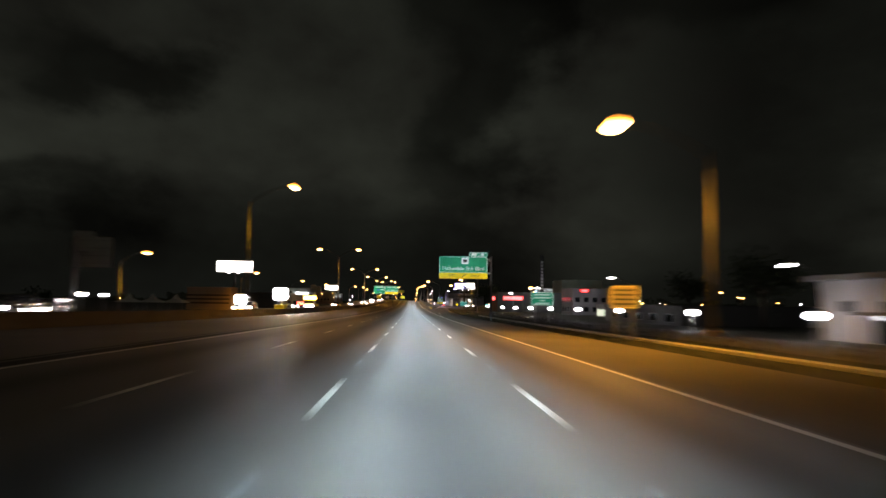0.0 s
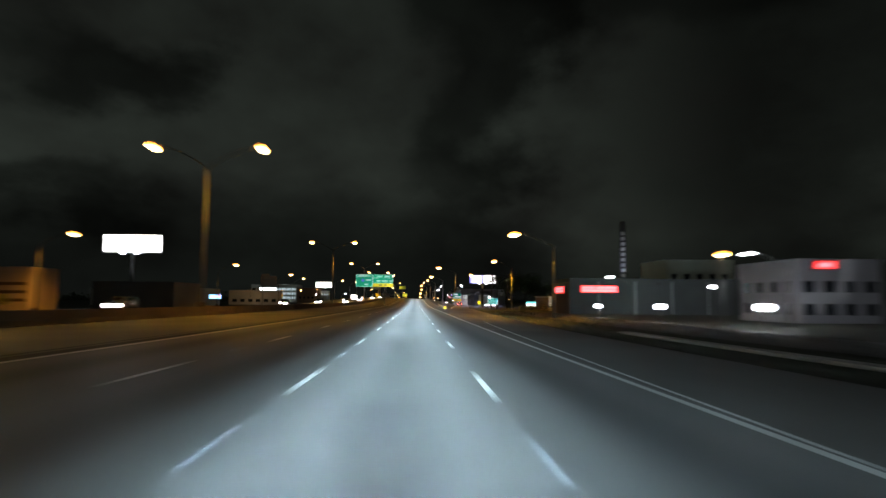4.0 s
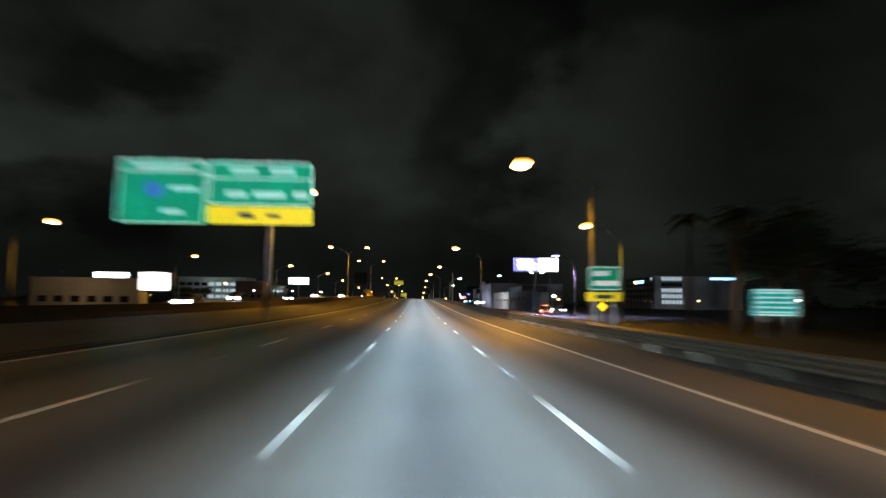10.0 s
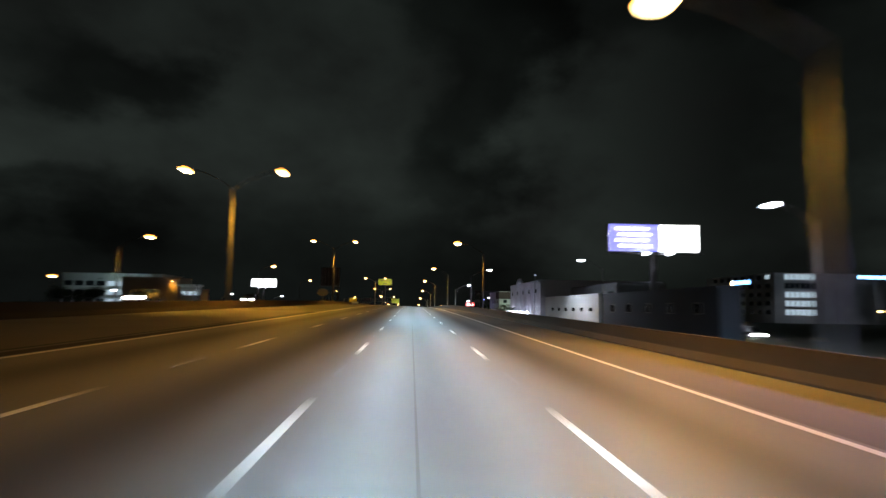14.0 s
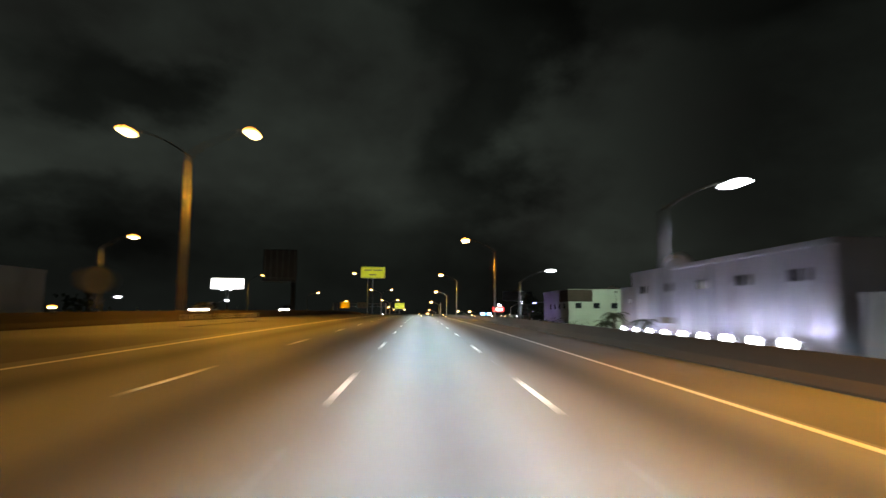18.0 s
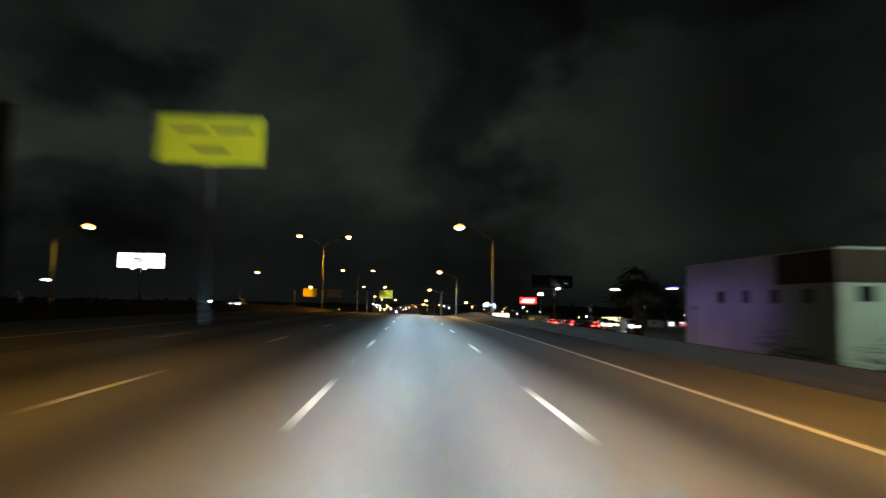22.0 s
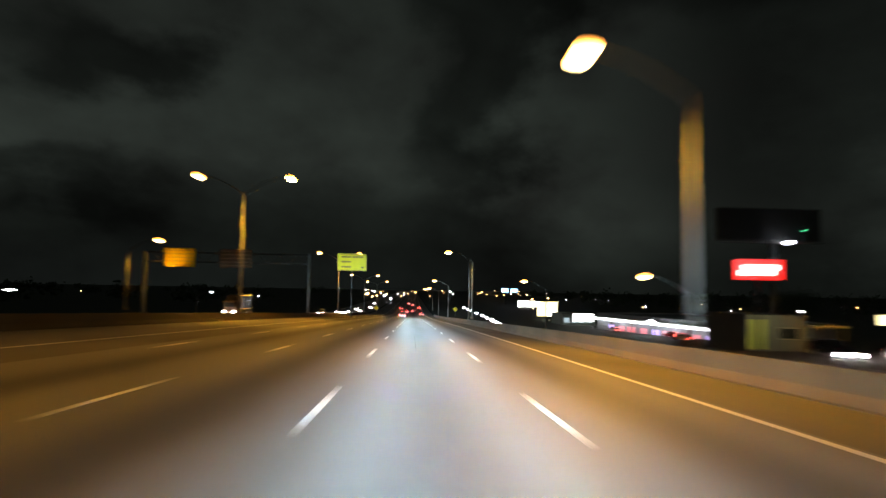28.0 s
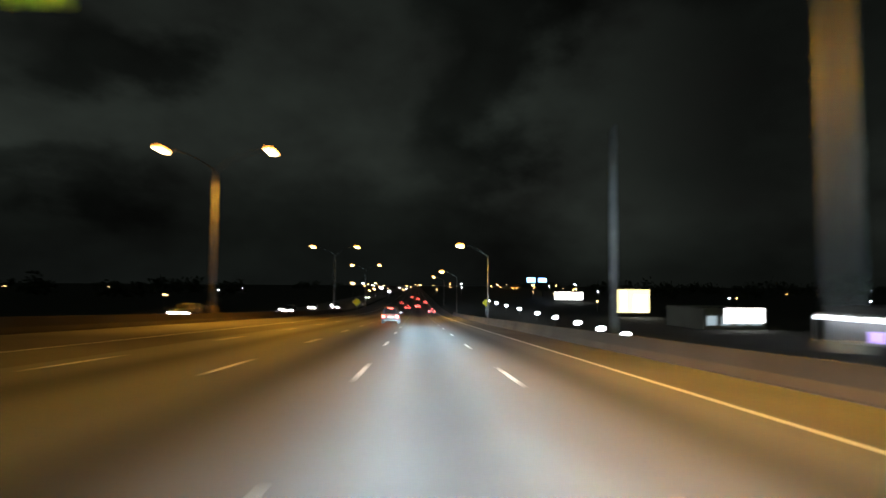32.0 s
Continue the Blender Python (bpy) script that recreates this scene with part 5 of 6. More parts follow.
for k in range(14):
    ya, yb = .72 + k * 4.2, 4.9 + k * 4.2
    za, zb = (ground_z(39, 698.6 + v) - wall.location.z for v in (ya, yb))
    bm = box(-.16, .16, ya, yb, .42, .74, bevel=.03)
    for v in bm.verts:
        v.co.z += za + (zb - za) * (v.co.y - ya) / (yb - ya)
    part("rail_beam", bm, M_kerb, wall)
    part("rail_post", box(-.12, .12, ya + 2.0, ya + 2.35, -.5 + (za + zb) / 2, .43 + (za + zb) / 2), M_kerb, wall)
fill_flood("frontage_fill", (36.5, 712, 1.2), COOL, 700, .3, 150, (.4, .5, -1))
# pale green building with a brown corner, violet-lit side
b, z0 = building("corner_building", 37.2, 74, 638, 668, 6.9, M_wall_green, "pale green two-storey building with a brown corner block")
part("corner_block", box(-.12, 6.2, -.12, 9, 4.2 - z0, 7.2 - z0, bevel=.05), M_wall_brown, b)
for k in range(7):
    window(b, 2.6 + k * 4.6, 0, 3.2 - z0, 1.5, 1.3, "x", M_glass)
for k in range(4):
    window(b, 0, 4 + k * 5.4, 3.0 - z0, 1.3, 1.3, "y", M_glass)
for k in range(2):
    part("gable", tube([(9 + k * 14, .4, 6.9 - z0), (11.5 + k * 14, .4, 8.1 - z0), (14 + k * 14, .4, 6.9 - z0)], .3, 6), M_wall_brown, b)
wl_ = thing("wall_lamp", (57.5, 637.2, 3.9), "white wall lamp on the green building", "wall lamp")
part("bracket", box(-.06, .06, 0, .8, -.05, .05), M_galv, wl_)
part("lens", ellipsoid((0, -.1, -.05), (.55, .25, .16)), M_cool, wl_, smooth=True)
lamp("wall_light", (57.5, 636.4, 3.5), (.88, 1.0, .92), 60, .2, 160, (0, .3, -1))
fill_flood("green_wall_fill", (44, 622, 6), (.75, 1.0, .8), 3200, .3, 140, (0, 1, -.25))
for wy in (652, 659, 666):
    fill_flood("violet_wall_fill", (31.2, wy, 1.6), (.42, .28, 1.0), 120, .5, 120, (1, 0, -.15))
fill_flood("annex_flood", (33.2, 588, -2.0), (.60, .66, 1.0), 420, .2, 120, (.75, 0, 1))

# small lit shops between the trees and before the pylon sign
b, z0 = building("corner_store", 57.0, 70.0, 722, 732, -1.9, M_wall_dark, "low dark store with small bright windows and red lettering", parapet=.3)
for k in range(5):
    window(b, 1.6 + k * 2.5, 0, 1.5, .95, .9, "x", M_window)
sign_box("red_sign", 60.5, 63.0, 721.7, -2.7, -2.25, M_shopred, "thin red sign over the store windows")
sign_box("red_sign", 64.2, 66.4, 721.7, -2.75, -2.3, M_shopred, "second thin red sign over the store windows")
for x in (58.5, 62.5):
    fill_flood("store_fill", (x, 718.6, -1.7), COOL, 40, .2, 150, (0, .6, -1))
b, z0 = building("snack_kiosk", 58.0, 63.0, 709.5, 714, -2.6, M_wall_tan, "small kiosk with a yellow lit front", parapet=.15)
part("counter", box(.3, 4.7, -.5, 0, 1.2, 1.3, bevel=.03), M_galv, b)
for k in range(2):
    window(b, 1.4 + k * 2.1, 0, 1.9, 1.5, .95, "x", M_warmwindow)
# added fill lamp that makes the kiosk front yellow
fill_flood("kiosk_fill", (59.4, 707.6, -2.6), (1.0, .72, .12), 150, .15, 150, (0, .7, -1))
b, z0 = building("small_shop", 41.3, 49.2, 806, 816, -2.9, M_wall_dark, "grey low shop with a green panel beside a red pylon sign", base=-7.2, parapet=.2)
part("green_panel", box(.1, 2.6, -.06, 0, .6, 4.3), M_wall_lime, b, "yellow-green wall panel")
window(b, 5.4, 0, 2.6, 2.4, 1.3, "x", M_glass)
part("awning", box(8.4, 12.4, -1.2, 2.6, 3.4, 3.75, bevel=.05), M_wall_tan, b, "tan flat awning")
for x in (9.0, 12.0):
    part("awning_post", tube([(x, -1.0, 0), (x, -1.0, 3.45)], .08, 8), M_galv, b)
fill_flood("shop_fill", (43.0, 801.5, -2.6), (.95, 1.0, .6), 260, .2, 150, (0, 1, -.7))
fill_flood("awning_fill", (50.0, 800.5, -1.6), SODIUM, 420, .2, 150, (0, .9, -.9))

# shopping strip at the end
b, z0 = building("shopping_strip", 70.0, 103.0, 867, 923, -7.4, M_wall_grey, "long shopping strip with a white light band and red shopfronts")
b.matrix_world = Matrix.Translation((70.0, 867, z0)) @ Matrix.Rotation(radians(12), 4, "Z")
part("light_band", box(-1.9, -1.75, .3, 55.5, -8.8 - z0, -8.3 - z0), M_band, b, "long white light band")
part("canopy", box(-1.8, 0, 0.2, 55.8, -8.3 - z0, -7.9 - z0, bevel=.05), M_wall_white, b)
for k in range(9):
    part("shopfront", box(-.06, 0, 1 + k * 5.6, 1 + k * 5.6 + (3.1 if k % 3 else 4.2), .4, 1.9), (M_shopred if k % 4 else M_shopviolet), b)
for k in range(6):
    part("column", tube([(-1.6, 1 + k * 11, 0), (-1.6, 1 + k * 11, -8.3 - z0)], .14, 8), M_galv, b)
b, z0 = building("restaurant", 54, 66, 949, 966, -9.0, M_wall_green, "low pale restaurant with a lit white sign")
for k in range(4):
    window(b, 1.5 + k * 2.9, 0, 2.2, 2.0, 1.8, "x", M_coolwindow)
sign_box("shop_sign", 57.5, 65.2, 948, -11.2, -8.4, M_face_white, "bright white shop sign in two steps", rows=[(-.2, .3, .5, .3)], ink=M_face_white)
sign_box("shop_sign", 56.5, 66.0, 1006, -12.0, -5.4, M_face_yellow, "large pale yellow lit sign on a shop", rows=[(-.3, 0, .18, .8), (.2, -.1, .4, .7)], ink=M_face_white, post=-13)
sign_box("blue_sign", 78, 84, 1262, -2.6, .8, M_face_azure, "blue and white lit pylon sign", rows=[(-.2, 0, .4, .6)], ink=M_face_white, post=-13)
sign_box("blue_sign", 86, 92, 1262, -2.4, .6, M_face_azure, "second blue and white lit pylon sign", rows=[(.1, 0, .5, .6)], ink=M_face_white, post=-13)
sign_box("shop_sign", 76, 92, 1168, -12.4, -8.2, M_face_white, "far white lit shop sign", post=-13.2)
sign_box("red_sign", 38.0, 43.9, 802.5, 1.6, 4.0, M_face_red, "glowing red and white pylon sign", rows=[(.04, .10, .74, .28), (-.04, -.16, .74, .24)], ink=M_face_pink, post=ground_z(40, 807))
sign_box("yellow_sign", 76, 84, 828, -4.9, -3.2, M_face_yellow, "pale yellow lit sign in two parts", post=ground_z(80, 828), rows=[(.3, 0, .04, 1)], ink=M_dark)
for x, y in ((-16.2, 996), (18.9, 1004), (27.0, 358)):
    s = thing("diamond_sign", (x, y, ground_z(x, y) if y < 400 else elev(y)), "reflective diamond warning sign on a post", "road sign", "diamond signs")
    near = y < 400
    pn = part("plate", rounded_panel(1.15 if near else 1.6, 1.15 if near else 1.6, .03, .08), M_yellow, s)
    pn.matrix_local = Matrix.Translation((0, 0, 2.1 if near else 2.9)) @ Matrix.Rotation(radians(45), 4, "Y")
    part("post", box(-.05, .05, .04, .14, -.5, 1.8 if near else 2.6), M_galv, s)

# left side buildings
b, z0 = building("low_shop", -96, -69.6, 424, 429, 3.7, M_wall_grey, "low grey shop building with a lit roof sign")
for k in range(6):
    window(b, 3 + k * 4, 0, 2.6, 2.2, 1.5, "x", M_glass)
sign_box("roof_sign", -80.2, -71.8, 423, 4.2, 5.5, M_band, "bright blue-white lit roof sign on the low shop")
fill_flood("shop_front_fill", (-82, 413, 5.0), WARM, 900, .3, 150, (0, 1, -.35))
b, z0 = building("pale_hall", -128, -84, 352, 372, 3.4, M_wall_white, "long pale hall across the opposite carriageway")
for k in range(8):
    window(b, 4 + k * 5, 0, 2.6, 2.4, 1.4, "x", M_glass)
sign_box("neon_sign", -81.4, -76.8, 351, -.2, 1.3, M_face_azure, "blue neon sign with a red edge", rows=[(.36, .2, .2, .5)], ink=M_face_red)
b, z0 = building("office_block", -140, -101, 630, 652, 11.3, M_wall_white, "white two-storey office block with lit pale windows")
for lv in range(3):
    for k in range(9):
        window(b, 2.4 + k * 4.2, 0, 4.4 + lv * 3.6, 3.2, 1.9, "x", M_coolwindow if k > 3 else M_glass)
sign_box("white_board", -22.0, -20.1, 319, .0, 1.4, M_face_white, "small lit white board standing behind the median barrier", post=-.2)
b, z0 = building("orange_house", -90, -72.6, 573, 583, 7.6, M_wall_tan, "tan house with an orange-lit patch of wall under a lamp")
for k in range(4):
    window(b, 2.2 + k * 3.2, 0, 4.6, 1.3, 1.5, "x", M_glass)
hl_ = thing("wall_lamp", (-74.4, 572.9, 7.0), "orange bulkhead lamp on the wall of the tan house", "wall lamp")
part("bracket", box(-.08, .08, -.9, .12, -.05, .05), M_galv, hl_)
part("lens", ellipsoid((0, -.95, -.12), (.28, .2, .12)), M_sodium, hl_, smooth=True)
lamp("house_light", (-74.4, 571.9, 6.6), SODIUM, 260, .2, 100, (0, .8, -1))
b, z0 = building("canopy_shop", -72.2, -66.0, 573, 581, 4.3, M_wall_grey, "pale shop under a flat white canopy")
part("canopy", box(-.1, 7.0, -2.6, .2, 5.3 - z0, 6.0 - z0, bevel=.08), M_wall_white, b, "flat white canopy")
part("fascia", box(0, 6.4, -.1, 0, 4.2 - z0, 5.35 - z0), M_wall_white, b)
for k in range(3):
    window(b, 1.2 + k * 1.9, 0, 3.3 - z0, 1.4, 1.2, "x", M_coolwindow)
for x in (0.2, 6.7):
    part("column", tube([(x, -2.4, 0), (x, -2.4, 5.4 - z0)], .12, 8), M_galv, b, smooth=True)
fill_flood("canopy_fill", (-68.8, 566.5, 3.0), (.62, 1.0, .92), 110, .3, 80, (0.05, 1, .38))
sign_box("white_board", -66.3, -65.1, 571, 2.7, 4.6, M_wall_white, "small pale upright board beside the canopy shop", "board", post=elev(571))
fill_flood("board_fill", (-65.7, 569.4, 5.4), (.8, .95, 1.0), 40, .1, 120, (0, 1, -1))
b, z0 = building("tan_hall", -72, -54, 246, 262, 3.2, M_wall_dark, "low dark grey hall on the far side")
b, z0 = building("striped_kiosk", -75.4, -61, 206, 214, 4.4, M_wall_tan, "striped red-brown kiosk with bright tents beside it")
for k in range(3):
    part("stripe", box(-.03, 14.03, -.04, 0, 2.4 + k * 1.3, 2.9 + k * 1.3), M_wall_brown, b)
for k in range(3):
    t = thing("tent", (-86 + k * 7, 188, ground_z(-80, 188)), "white peaked tent on the far side", "tent", "peaked tents")
    bm = bmesh.new()
    r = [bm.verts.new((sx * 3.2, sy * 3.2, 2.3)) for sx, sy in ((-1, -1), (1, -1), (1, 1), (-1, 1))]
    m_ = [bm.verts.new((sx * .9, sy * .9, 3.4)) for sx, sy in ((-1, -1), (1, -1), (1, 1), (-1, 1))]
    ap = bm.verts.new((0, 0, 5.0))
    for i in range(4):
        bm.faces.new((r[i], r[(i + 1) % 4], m_[(i + 1) % 4], m_[i]))
        bm.faces.new((m_[i], m_[(i + 1) % 4], ap))
    part("canopy", bm, M_wall_white, t)
    for sx in (-3, 3):
        for sy in (-3, 3):
            part("leg", tube([(sx, sy, -.2), (sx, sy, 2.35)], .06, 6), M_galv, t)


# pale lens-shaped board in the median and a row of flexible marker posts on the left shoulder
lb = thing("median_board", (-21.4, 526.5, opposite_z(-21.4, 526.5)), "pale grey lens-shaped board on a thin post in the median", "board")
bm = bmesh.new()
edge = [(1.3 * math.copysign(abs(math.cos(a)) ** 1.25, math.cos(a)), .9 * math.copysign(abs(math.sin(a)) ** .9, math.sin(a))) for a in [2 * math.pi * k / 28 for k in range(28)]]
fr, bk = ([bm.verts.new((ex, dy, 2.75 + ez)) for ex, ez in edge] for dy in (-.03, .03))
for i in range(28):
    bm.faces.new((fr[i], fr[(i + 1) % 28], bk[(i + 1) % 28], bk[i]))
bm.faces.new(fr[::-1])
bm.faces.new(bk)
part("plate", bm, M_wall_grey, lb)
part("post", box(-.06, .06, .04, .16, -.3, 3.3), M_galv, lb)
for dz in (2.35, 3.1):
    part("clamp", box(-.5, .5, .03, .08, dz, dz + .08), M_galv, lb)
fence = thing("edge_fence", (-43.4, 872, opposite_z(-42.5, 872)), "low pale post-and-rail fence beside the opposite carriageway", "fence")
for k in range(13):
    y = 872 + 2.0 * k
    z = opposite_z(-42.5, y) - fence.location.z
    part("post", box(-.07, .07, 2.0 * k - .07, 2.0 * k + .07, z - .6, z + 1.0), M_wall_white, fence)
    if k < 12:
        dz = opposite_z(-42.5, y + 2) - opposite_z(-42.5, y)
        for h in (.45, .85):
            part("rail", tube([(0, 2.0 * k, z + h), (0, 2.0 * k + 2.0, z + h + dz)], .045, 6), M_kerb, fence)
marker = None
for k in range(19):
    if k in (6, 12):
        continue
    x, y = -14.0, 522.4 + .84 * k
    if marker is None:
        marker = thing("marker_post", (x, y, road_z(x, y)), "short white flexible marker post on the shoulder", "marker post", "marker posts on the shoulder")
        part("base", tube([(0, 0, 0), (0, 0, .05)], [.13, .11], 12), M_dark, marker, smooth=True)
        part("shaft", tube([(0, 0, .05), (0, 0, .42)], .045, 10), M_kerb, marker, smooth=True)
        part("sleeve", tube([(0, 0, .42), (0, 0, .74)], [.06, .05], 10), M_white, marker, "white reflective sleeve", smooth=True)
    else:
        copy_thing(marker, Matrix.Translation((x, y, road_z(x, y))))


# ---------------------------------------------------------------- lesser lights
def post_light(name, x, y, h, lens, r, label, group, base=None):
    z = ground_z(x, y) if base is None else base
    s = thing(name, (x, y, z), label, "post light", group)
    part("post", tube([(0, 0, -.4), (0, 0, h)], [.09, .06], 8), M_pole, s)
    # globe widened to stand in for the glare round the lamp
    part("globe", ellipsoid((0, 0, h + r * .5), (r * 1.3, r, r * .7), u=12, v=8), lens, s, "glowing lamp", smooth=True)
    return s


for k, y in enumerate((46, 67, 91, 114, 137, 160, 183, 209)):
    x, z = 31.5, 1.05 - .0087 * y
    base = ground_z(x, y)
    post_light("lot_light", x, y, z - base - .25, M_cool, .5, "low white lot light beside the frontage road", "lot lights", base)
    if k % 2:
        lamp("lot_glow", (x, y, z - .5), COOL, 500, .4, 165, (0, 0, -1))
for x, y, z in ((39.3, 55, -2.7), (39.3, 105, -2.1), (39.8, 169.5, -2.7), (39.5, 214, -3.6)):
    put(white_lamp, x, y, z)
post_light("lot_lamp", 34, 172, 7.6, M_sodium, .5, "orange lamp on a post over the lot", "lot lamps")
post_light("lot_lamp", 58, 222, 5.4, M_cool, .5, "white lamp on a post over the lot", "lot lamps")
post_light("lot_lamp", 60.5, 884, 3.2, M_cool, .8, "large white globe lamp before the shopping strip", "lot lamps")
post_light("lot_lamp", 34.7, 751.6, 8.2, M_cool, .55, "white lamp on a post over the lot", "lot lamps")
post_light("lot_lamp", -84.9, 841.8, 10.5, M_cool, .6, "white lamp on a post across the motorway", "lot lamps")
post_light("lot_lamp", -83.2, 626, 5.0, M_sodium, .6, "orange lamp on a post across the motorway", "lot lamps")
post_light("lot_lamp", -75.8, 512, 8.6, M_sodium, .5, "orange lamp on a post across the motorway", "lot lamps")
post_light("lot_lamp", 44.5, 465, 4.6, M_cool, .5, "white lamp on a post behind the dark block", "lot lamps")
post_light("lot_lamp", 46.2, 466, 3.6, M_warm, .35, "warm lamp on a post behind the dark block", "lot lamps")
for x, y in ((42.6, 464), (46.6, 463)):
    car("frontage_car", x, y, ground_z(x, y), M_car_dark, "car with white headlights behind the dark block", 178, 1.5, 4.5, True, True)
post_light("lot_lamp", -46, 86, 2.6, M_cool, .4, "white lamp on a post across the motorway", "lot lamps")
post_light("lot_lamp", -46, 92, 2.6, M_cool, .35, "white lamp on a post across the motorway", "lot lamps")
vl = thing("violet_wall_lamp", (33.6, 664, 4.3), "violet-blue wall lamp on a bracket at the corner building", "wall lamp")
part("bracket", box(0, 2.6, -.06, .06, -.02, .08), M_galv, vl)
part("lens", ellipsoid((0, 0, -.15), (.6, .35, .16)), M_violet, vl, smooth=True)
fill_flood("lot_wall_fill", (46, 219, 3.2), (.70, .97, 1.0), 1500, .3, 150, (.1, 1, -.45))
fill_flood("ramp_wall_fill", (49, 278, 3.0), (.8, .95, 1.0), 2000, .3, 150, (.1, 1, -.3))
for k, y in enumerate((899, 911, 923, 938, 957, 978, 1006, 1035, 1064, 1095)):
    post_light("bollard_light", 25 + .6 * k, y, .9, M_cool, .5, "white bollard light along the frontage road", "bollard lights", -11.4 - .13 * k)
for x, y, z in ((13.4, 520, .9), (13.4, 569, -.8), (30.4, 690, -3.4)):
    put(white_lamp, x, y, z, 180)
for x, y, z in ((36.2, 434, 1.0), (33.4, 486, 0)):
    put(frontage_lamp, x, y, ground_z(33, y) + z)
put(violet_lamp, 31.7, 391, ground_z(32, 391))
lamp("violet_light", (27.8, 391, 7.9), VIOLET, 60000, .3, 150)
lamp("white_light", (35.1, 169.5, 4.5), COOL, 2600, .3, 165, (.5, .3, -.8))
fill_flood("office_front_fill", (138, 571, 7), COOL, 700, .3, 150, (0, 1, -.2))
fill_flood("office_fill", (-118, 616, 9), (.7, .95, 1.0), 1100, .3, 150, (0, 1, -.3))
lamp("white_light", (17.7, 569, 6.2), COOL, 2600, .3, 150)
lamp("white_light", (17.7, 520, 7.9), COOL, 2600, .3, 150)
lamp("white_light", (31.8, 434, 8.9), COOL, 2600, .3, 150)
lamp("white_light", (34.7, 690, 3.6), COOL, 1800, .3, 150)
for x, y, z in ((28.7, 862.6, -9.6), (30.5, 799, -9.7)):
    put(left_lamp, x, y, z, 0)
up = thing("utility_pole", (13.2, 878, elev(878) - .5), "plain grey steel pole beside the barrier", "pole")
part("shaft", tube([(0, 0, -.3), (0, 0, 7.5), (0, 0, 15.0)], [.2, .17, .13], 12), M_galv, up, smooth=True)
part("base", box(-.3, .3, -.3, .3, -.3, .3, bevel=.03), M_conc, up)
for x, y in ((-67, 922), (-69, 832), (-72, 700), (-80, 640)):
    put(white_lamp, x, y, elev(y) - 1 if y > 900 else ground_z(x, y), 180)
rng = random.Random(7)
KINDS = ((M_cool, "white"), (M_sodium, "orange"), (M_warm, "warm"))
for k in range(90):
    side = rng.choice((-1, 1, 1, 1))
    y = rng.uniform(160, 1500)
    x = side * rng.uniform(58 if side > 0 else 64, 90 + y * .28)
    if 120 < x < 185 and 580 < y < 650 or -120 < x < -66 and 340 < y < 445:
        continue
    m, word = rng.choice(KINDS)
    post_light("far_lamp", x, y, rng.uniform(2.5, 7), m, rng.uniform(.22, .5), "small far %s lamp on a post" % word, "far lamps")
for k in range(46):
    y = rng.uniform(1100, 2100)
    x = rng.uniform(-60, 150) * (y / 1300)
    m, word = rng.choice(KINDS)
    post_light("far_lamp", x, y, rng.uniform(2, 9), m, rng.uniform(.45, .85), "distant %s lamp in the town ahead" % word, "far lamps", -13)


# ---------------------------------------------------------------- trees
def tree(x, y, h, spread, seed, name="tree", label="dark broad-leaved tree with a ragged crown"):
    r = random.Random(seed)
    root = thing(name, (x, y, ground_z(x, y)), label, "tree", "trees")
    part("trunk", tube([(0, 0, -.3), (.1, 0, h * .25), (.05, .1, h * .5)], [.28, .22, .15], 9), M_trunk, root, smooth=True)
    tips = []
    for k in range(6):
        a = k * 1.05 + r.uniform(-.3, .3)
        q = (math.cos(a) * spread * r.uniform(.4, .8), math.sin(a) * spread * r.uniform(.4, .8), h * r.uniform(.6, .9))
        part("limb", tube([(.05, 0, h * .4), (q[0] * .5, q[1] * .5, h * .58), q], [.12, .08, .03], 6), M_trunk, root)
        tips.append(Vector(q))
    verts, faces = [], []
    for k in range(1500):
        c = r.choice(tips) + Vector((r.gauss(0, spread * .3), r.gauss(0, spread * .3), r.gauss(0, h * .11)))
        s = r.uniform(.16, .42)
        u = Vector((r.uniform(-1, 1), r.uniform(-1, 1), r.uniform(-1, 1))).normalized()
        w = u.orthogonal().normalized()
        i = len(verts)
        verts += [tuple(c + u * s), tuple(c + w * s * .5), tuple(c - u * s), tuple(c - w * s * .5)]
        faces.append((i, i + 1, i + 2, i + 3))
    me = bpy.data.meshes.new("crown")
    me.from_pydata(verts, [], faces)
    me.materials.append(M_leaf)
    cr_ = new("crown", me)
    cr_.parent = root
    return root


def palm(x, y, h, seed):
    r = random.Random(seed)
    root = thing("palm_tree", (x, y, ground_z(x, y)), "tall palm with a drooping crown of fronds", "palm tree", "palms")
    part("trunk", tube([(0, 0, -.3), (.1, 0, h * .5), (.2, .1, h)], [.22, .17, .15], 9), M_trunk, root, smooth=True)
    for k in range(18):
        a, e = k * 2 * math.pi / 18 * 1.0 + r.uniform(-.15, .15), r.uniform(-.3, 1.1)
        L = r.uniform(2.0, 2.8)
        bm = bmesh.new()
        prev = None
        for j in range(7):
            t = j / 6
            rad = L * t
            z = h + math.sin(e) * rad * .8 - 1.5 * t * t
            c = Vector((.2 + math.cos(a) * rad * math.cos(e * .6), .1 + math.sin(a) * rad * math.cos(e * .6), z))
            sidev = Vector((-math.sin(a), math.cos(a), 0)) * (.30 * math.sin(math.pi * min(1, t + .12)) + .02)
            row = [bm.verts.new(c - sidev - Vector((0, 0, .18 * t))), bm.verts.new(c), bm.verts.new(c + sidev - Vector((0, 0, .18 * t)))]
            if prev:
                bm.faces.new((prev[0], prev[1], row[1], row[0]))
                bm.faces.new((prev[1], prev[2], row[2], row[1]))
            prev = row
        part("frond", bm, M_palm, root)
    return root


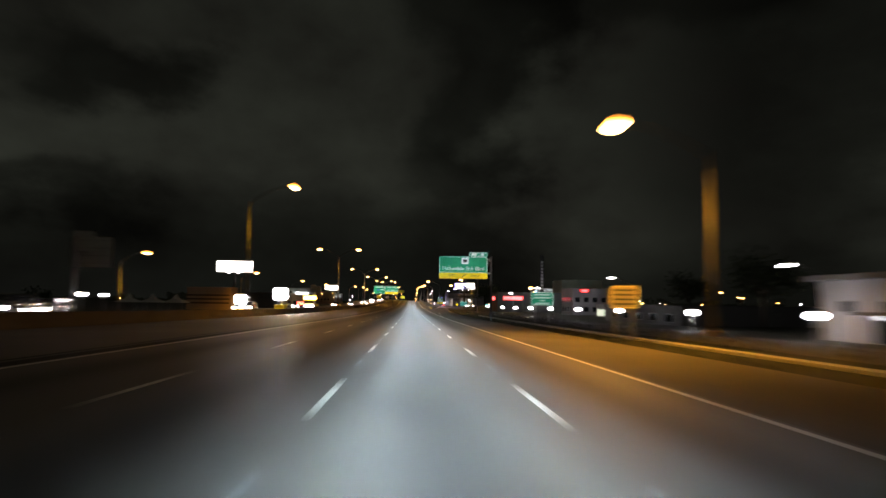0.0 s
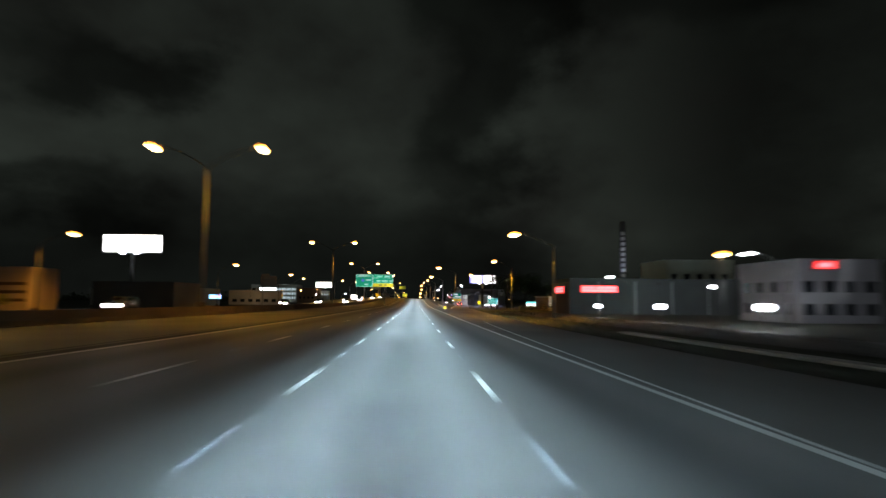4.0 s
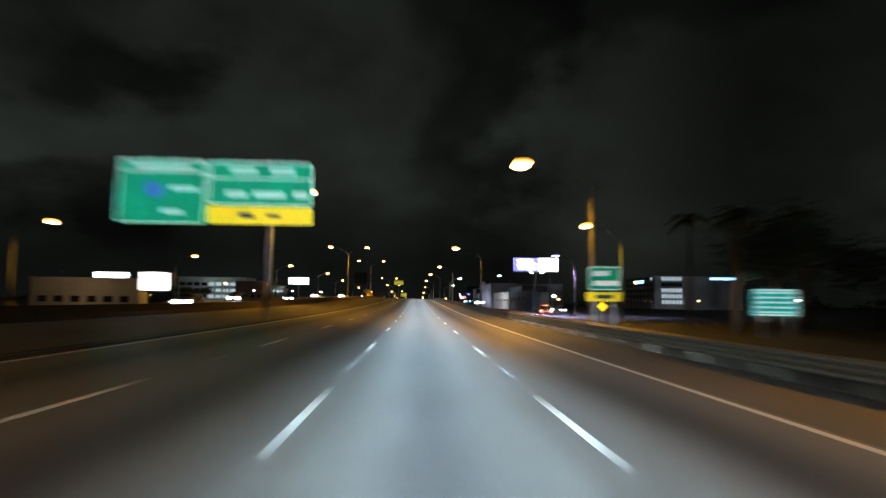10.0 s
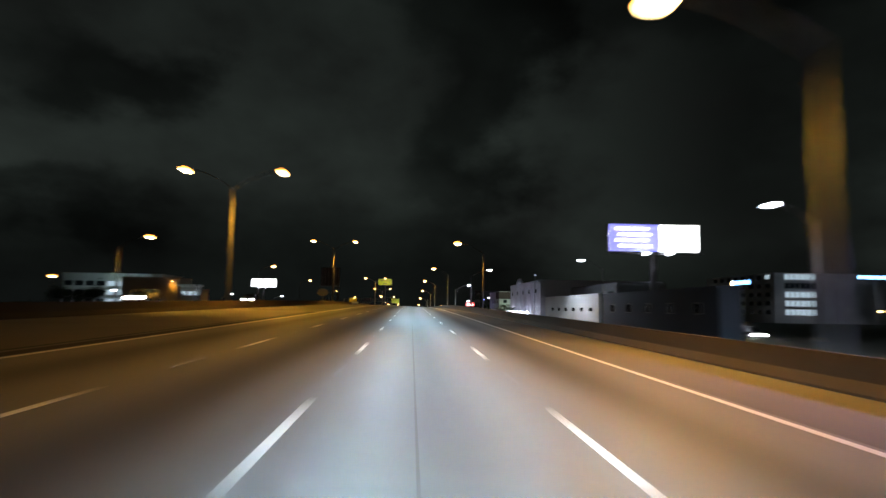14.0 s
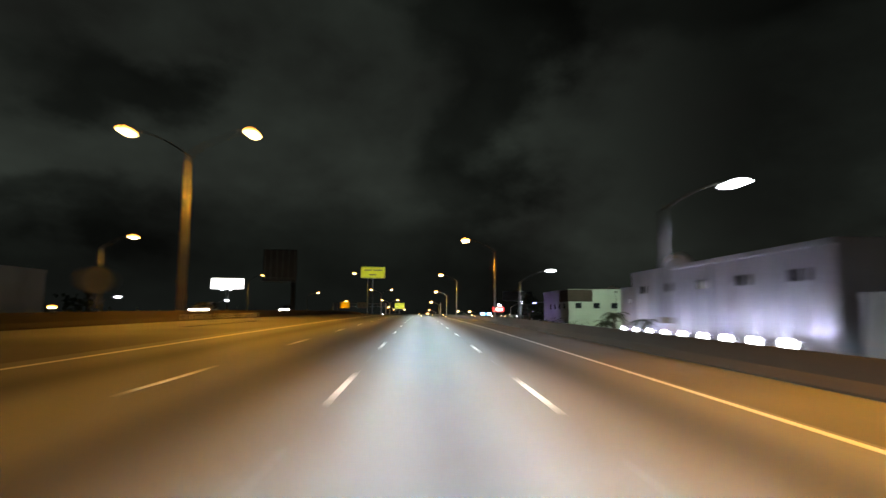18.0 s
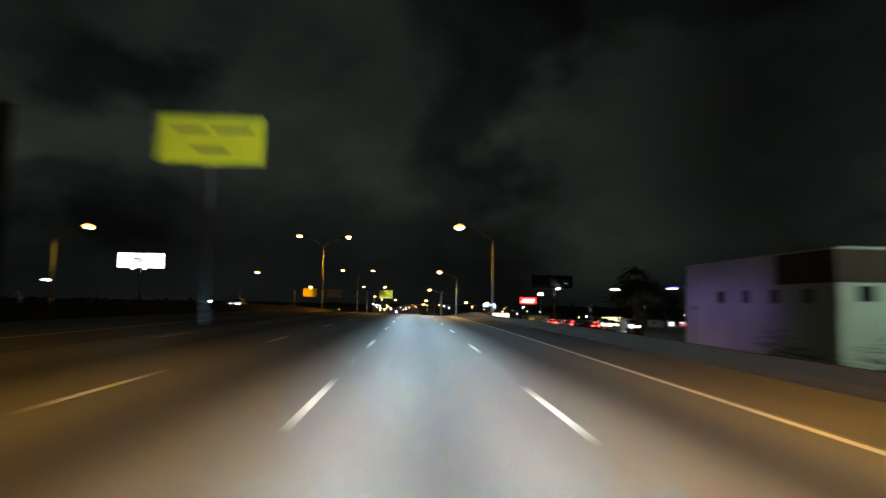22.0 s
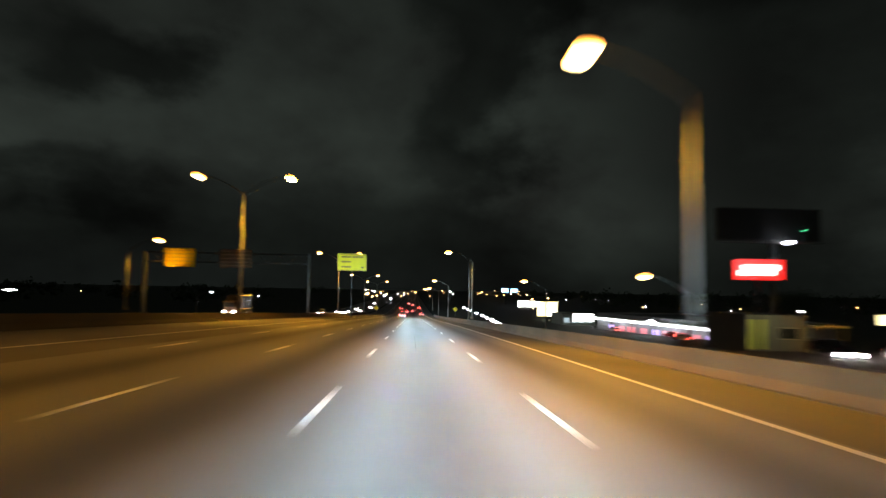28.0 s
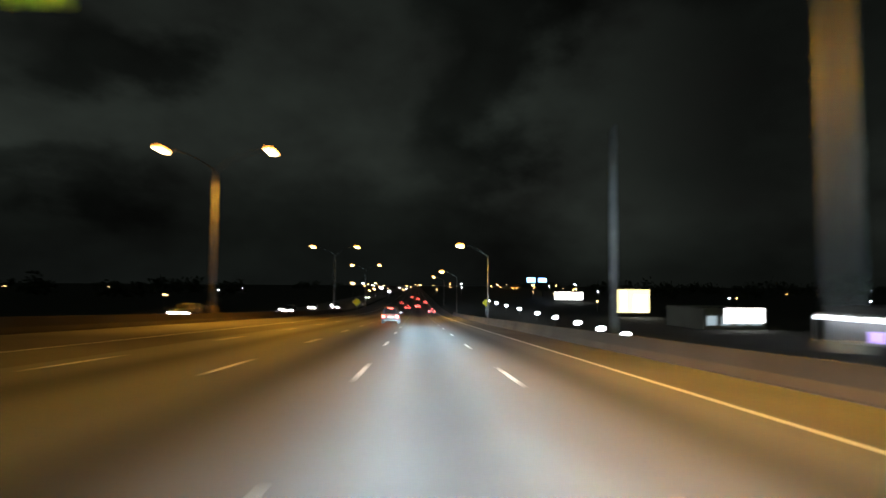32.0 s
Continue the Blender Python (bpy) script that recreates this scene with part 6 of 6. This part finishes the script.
for i, (x, y, h, s) in enumerate(((36, 330, 12.5, 4.5), (42, 334, 12, 5), (47, 330, 9, 4), (45, 344, 13, 5), (64, 318, 9, 4), (56, 120, 9, 4), (44, 74, 9, 3.6), 
                                   (34.5, 678, 9, 3), (64, 700, 10, 4), (72, 720, 11, 5), (82, 742, 10, 5), (96, 760, 10, 5), (-124, 600, 9, 4), (-116, 604, 8, 4), (58, 752, 10, 4.5), (66, 756, 12, 5), (74, 762, 12, 5), (80, 775, 11, 5), (110, 900, 12, 6), (130, 930, 12, 6), (150, 960, 13, 7), (120, 1000, 12, 6), (170, 1010, 13, 7), (190, 950, 13, 7))):
    tree(x, y, h, s, 11 + i)
for i, (x, y, h) in enumerate(((27.5, 322, 10), (30, 326, 11.5), (33, 321, 10.5), (29, 334, 12), (61, 312, 6.5), (30.5, 582, 4.6), (31, 570, 3.6), (30.5, 586, 3.2), (33, 676, 10.5), (35.5, 682, 9), (31, 668, 7))):
    palm(x, y, h, 70 + i)


def far_woods(seed):
    """Distant dark crowns along the horizon on both sides, many leaf clumps in one mesh."""
    r = random.Random(seed)
    verts, faces = [], []
    for k in range(340):
        side = 1 if k % 5 < 3 else -1
        y = r.uniform(700, 1900)
        x = side * r.uniform(150 if side > 0 else 130, 190 + .45 * y)
        if side > 0 and y < 760:
            x += 80
        h, w = r.uniform(7, 15), r.uniform(5, 10)
        gz_ = ground_z(x, y)
        for j in range(70):
            c = Vector((x + r.gauss(0, w * .5), y + r.gauss(0, w * .4), gz_ + h * (.15 + .85 * abs(r.gauss(.5, .24)))))
            s_ = r.uniform(.8, 2.0)
            u = Vector((r.uniform(-1, 1), r.uniform(-1, 1), r.uniform(-1, 1))).normalized()
            v = u.orthogonal().normalized()
            i = len(verts)
            verts.extend([tuple(c + u * s_), tuple(c + v * s_ * .7), tuple(c - u * s_), tuple(c - v * s_ * .7)])
            faces.append((i, i + 1, i + 2, i + 3))
    me = bpy.data.meshes.new("far_woods")
    me.from_pydata(verts, [], faces)
    me.materials.append(M_leaf)
    tagged(new("far_woods", me), "dark ragged tree tops along the horizon", "trees", "", "stuff")


far_woods(5)


def shrub(x, y, h, seed):
    r = random.Random(seed)
    root = thing("shrub", (x, y, ground_z(x, y)), "dark clipped shrub at the foot of a wall", "shrub", "shrubs")
    verts, faces = [], []
    for k in range(420):
        c = Vector((r.gauss(0, h * .38), r.gauss(0, h * .38), abs(r.gauss(h * .5, h * .25))))
        s = r.uniform(.08, .2)
        u = Vector((r.uniform(-1, 1), r.uniform(-1, 1), r.uniform(-1, 1))).normalized()
        w = u.orthogonal().normalized()
        i = len(verts)
        verts += [tuple(c + u * s), tuple(c + w * s * .6), tuple(c - u * s), tuple(c - w * s * .6)]
        faces.append((i, i + 1, i + 2, i + 3))
    me = bpy.data.meshes.new("foliage")
    me.from_pydata(verts, [], faces)
    me.materials.append(M_leaf)
    f = new("foliage", me)
    f.parent = root
    part("stem", tube([(0, 0, -.2), (0, 0, h * .5)], [.06, .03], 6), M_trunk, root)


for i in range(9):
    shrub(29.5 + (i % 3), 604 + i * 4.2, 2.0 + (i % 3) * .7, 200 + i)
for i in range(7):
    shrub(29 + i * 3.1, 268 + (i % 2) * 3, 1.6 + (i % 3) * .4, 240 + i)


# ---------------------------------------------------------------- lane dashes and lane markers, last
for x, off in ((-1.83, 0.0), (1.83, -.08), (-5.15, .3)):
    for k in range(-2, 74):
        y = PHASE + off + PERIOD * k
        paint_dash(x, y, dash_mesh, "dash")
    for k in range(-1, 50):
        paint_dash(x, PHASE + off + PERIOD * (k + .5) + 1.5, marker_mesh, "lane_marker")
bm = bmesh.new()
for x, off in ((-1.83, 0.0), (1.83, -.08), (-5.15, .3)):
    for k in range(74, 122):
        y = PHASE + off + PERIOD * k
        q = [bm.verts.new((x + dx, y + dy, road_z(x, y + dy) + .008)) for dx, dy in ((-.065, 0), (.065, 0), (.065, 3.05), (-.065, 3.05))]
        bm.faces.new(q)
for k in range(48, 74):
    paint_dash(-8.75, PHASE + PERIOD * k, dash_mesh, "dash")
tagged(part("far_dashes", bm, M_paint, road), kind="stuff")

# tufts of grass on the verge
rng = random.Random(31)
verts, faces = [], []
for k in range(5200):
    y = rng.uniform(-5, 268)
    x = rng.uniform(right_edge(y) + .4, 29)
    z = land_z(x, y)
    for j in range(3):
        a, h, w = rng.uniform(0, 6.28), rng.uniform(.12, .34), rng.uniform(.02, .05)
        dx, dy, lean = math.cos(a), math.sin(a), rng.uniform(.05, .2)
        i = len(verts)
        verts += [(x - dx * w, y - dy * w, z - .02), (x + dx * w, y + dy * w, z - .02), (x - dy * lean, y + dx * lean, z + h)]
        faces.append((i, i + 1, i + 2))
me = bpy.data.meshes.new("verge_grass")
me.from_pydata(verts, [], faces)
me.materials.append(M_grass)
tagged(new("verge_grass", me), "rough tufted grass on the verge beside the exit lane", "grass", "", "stuff")
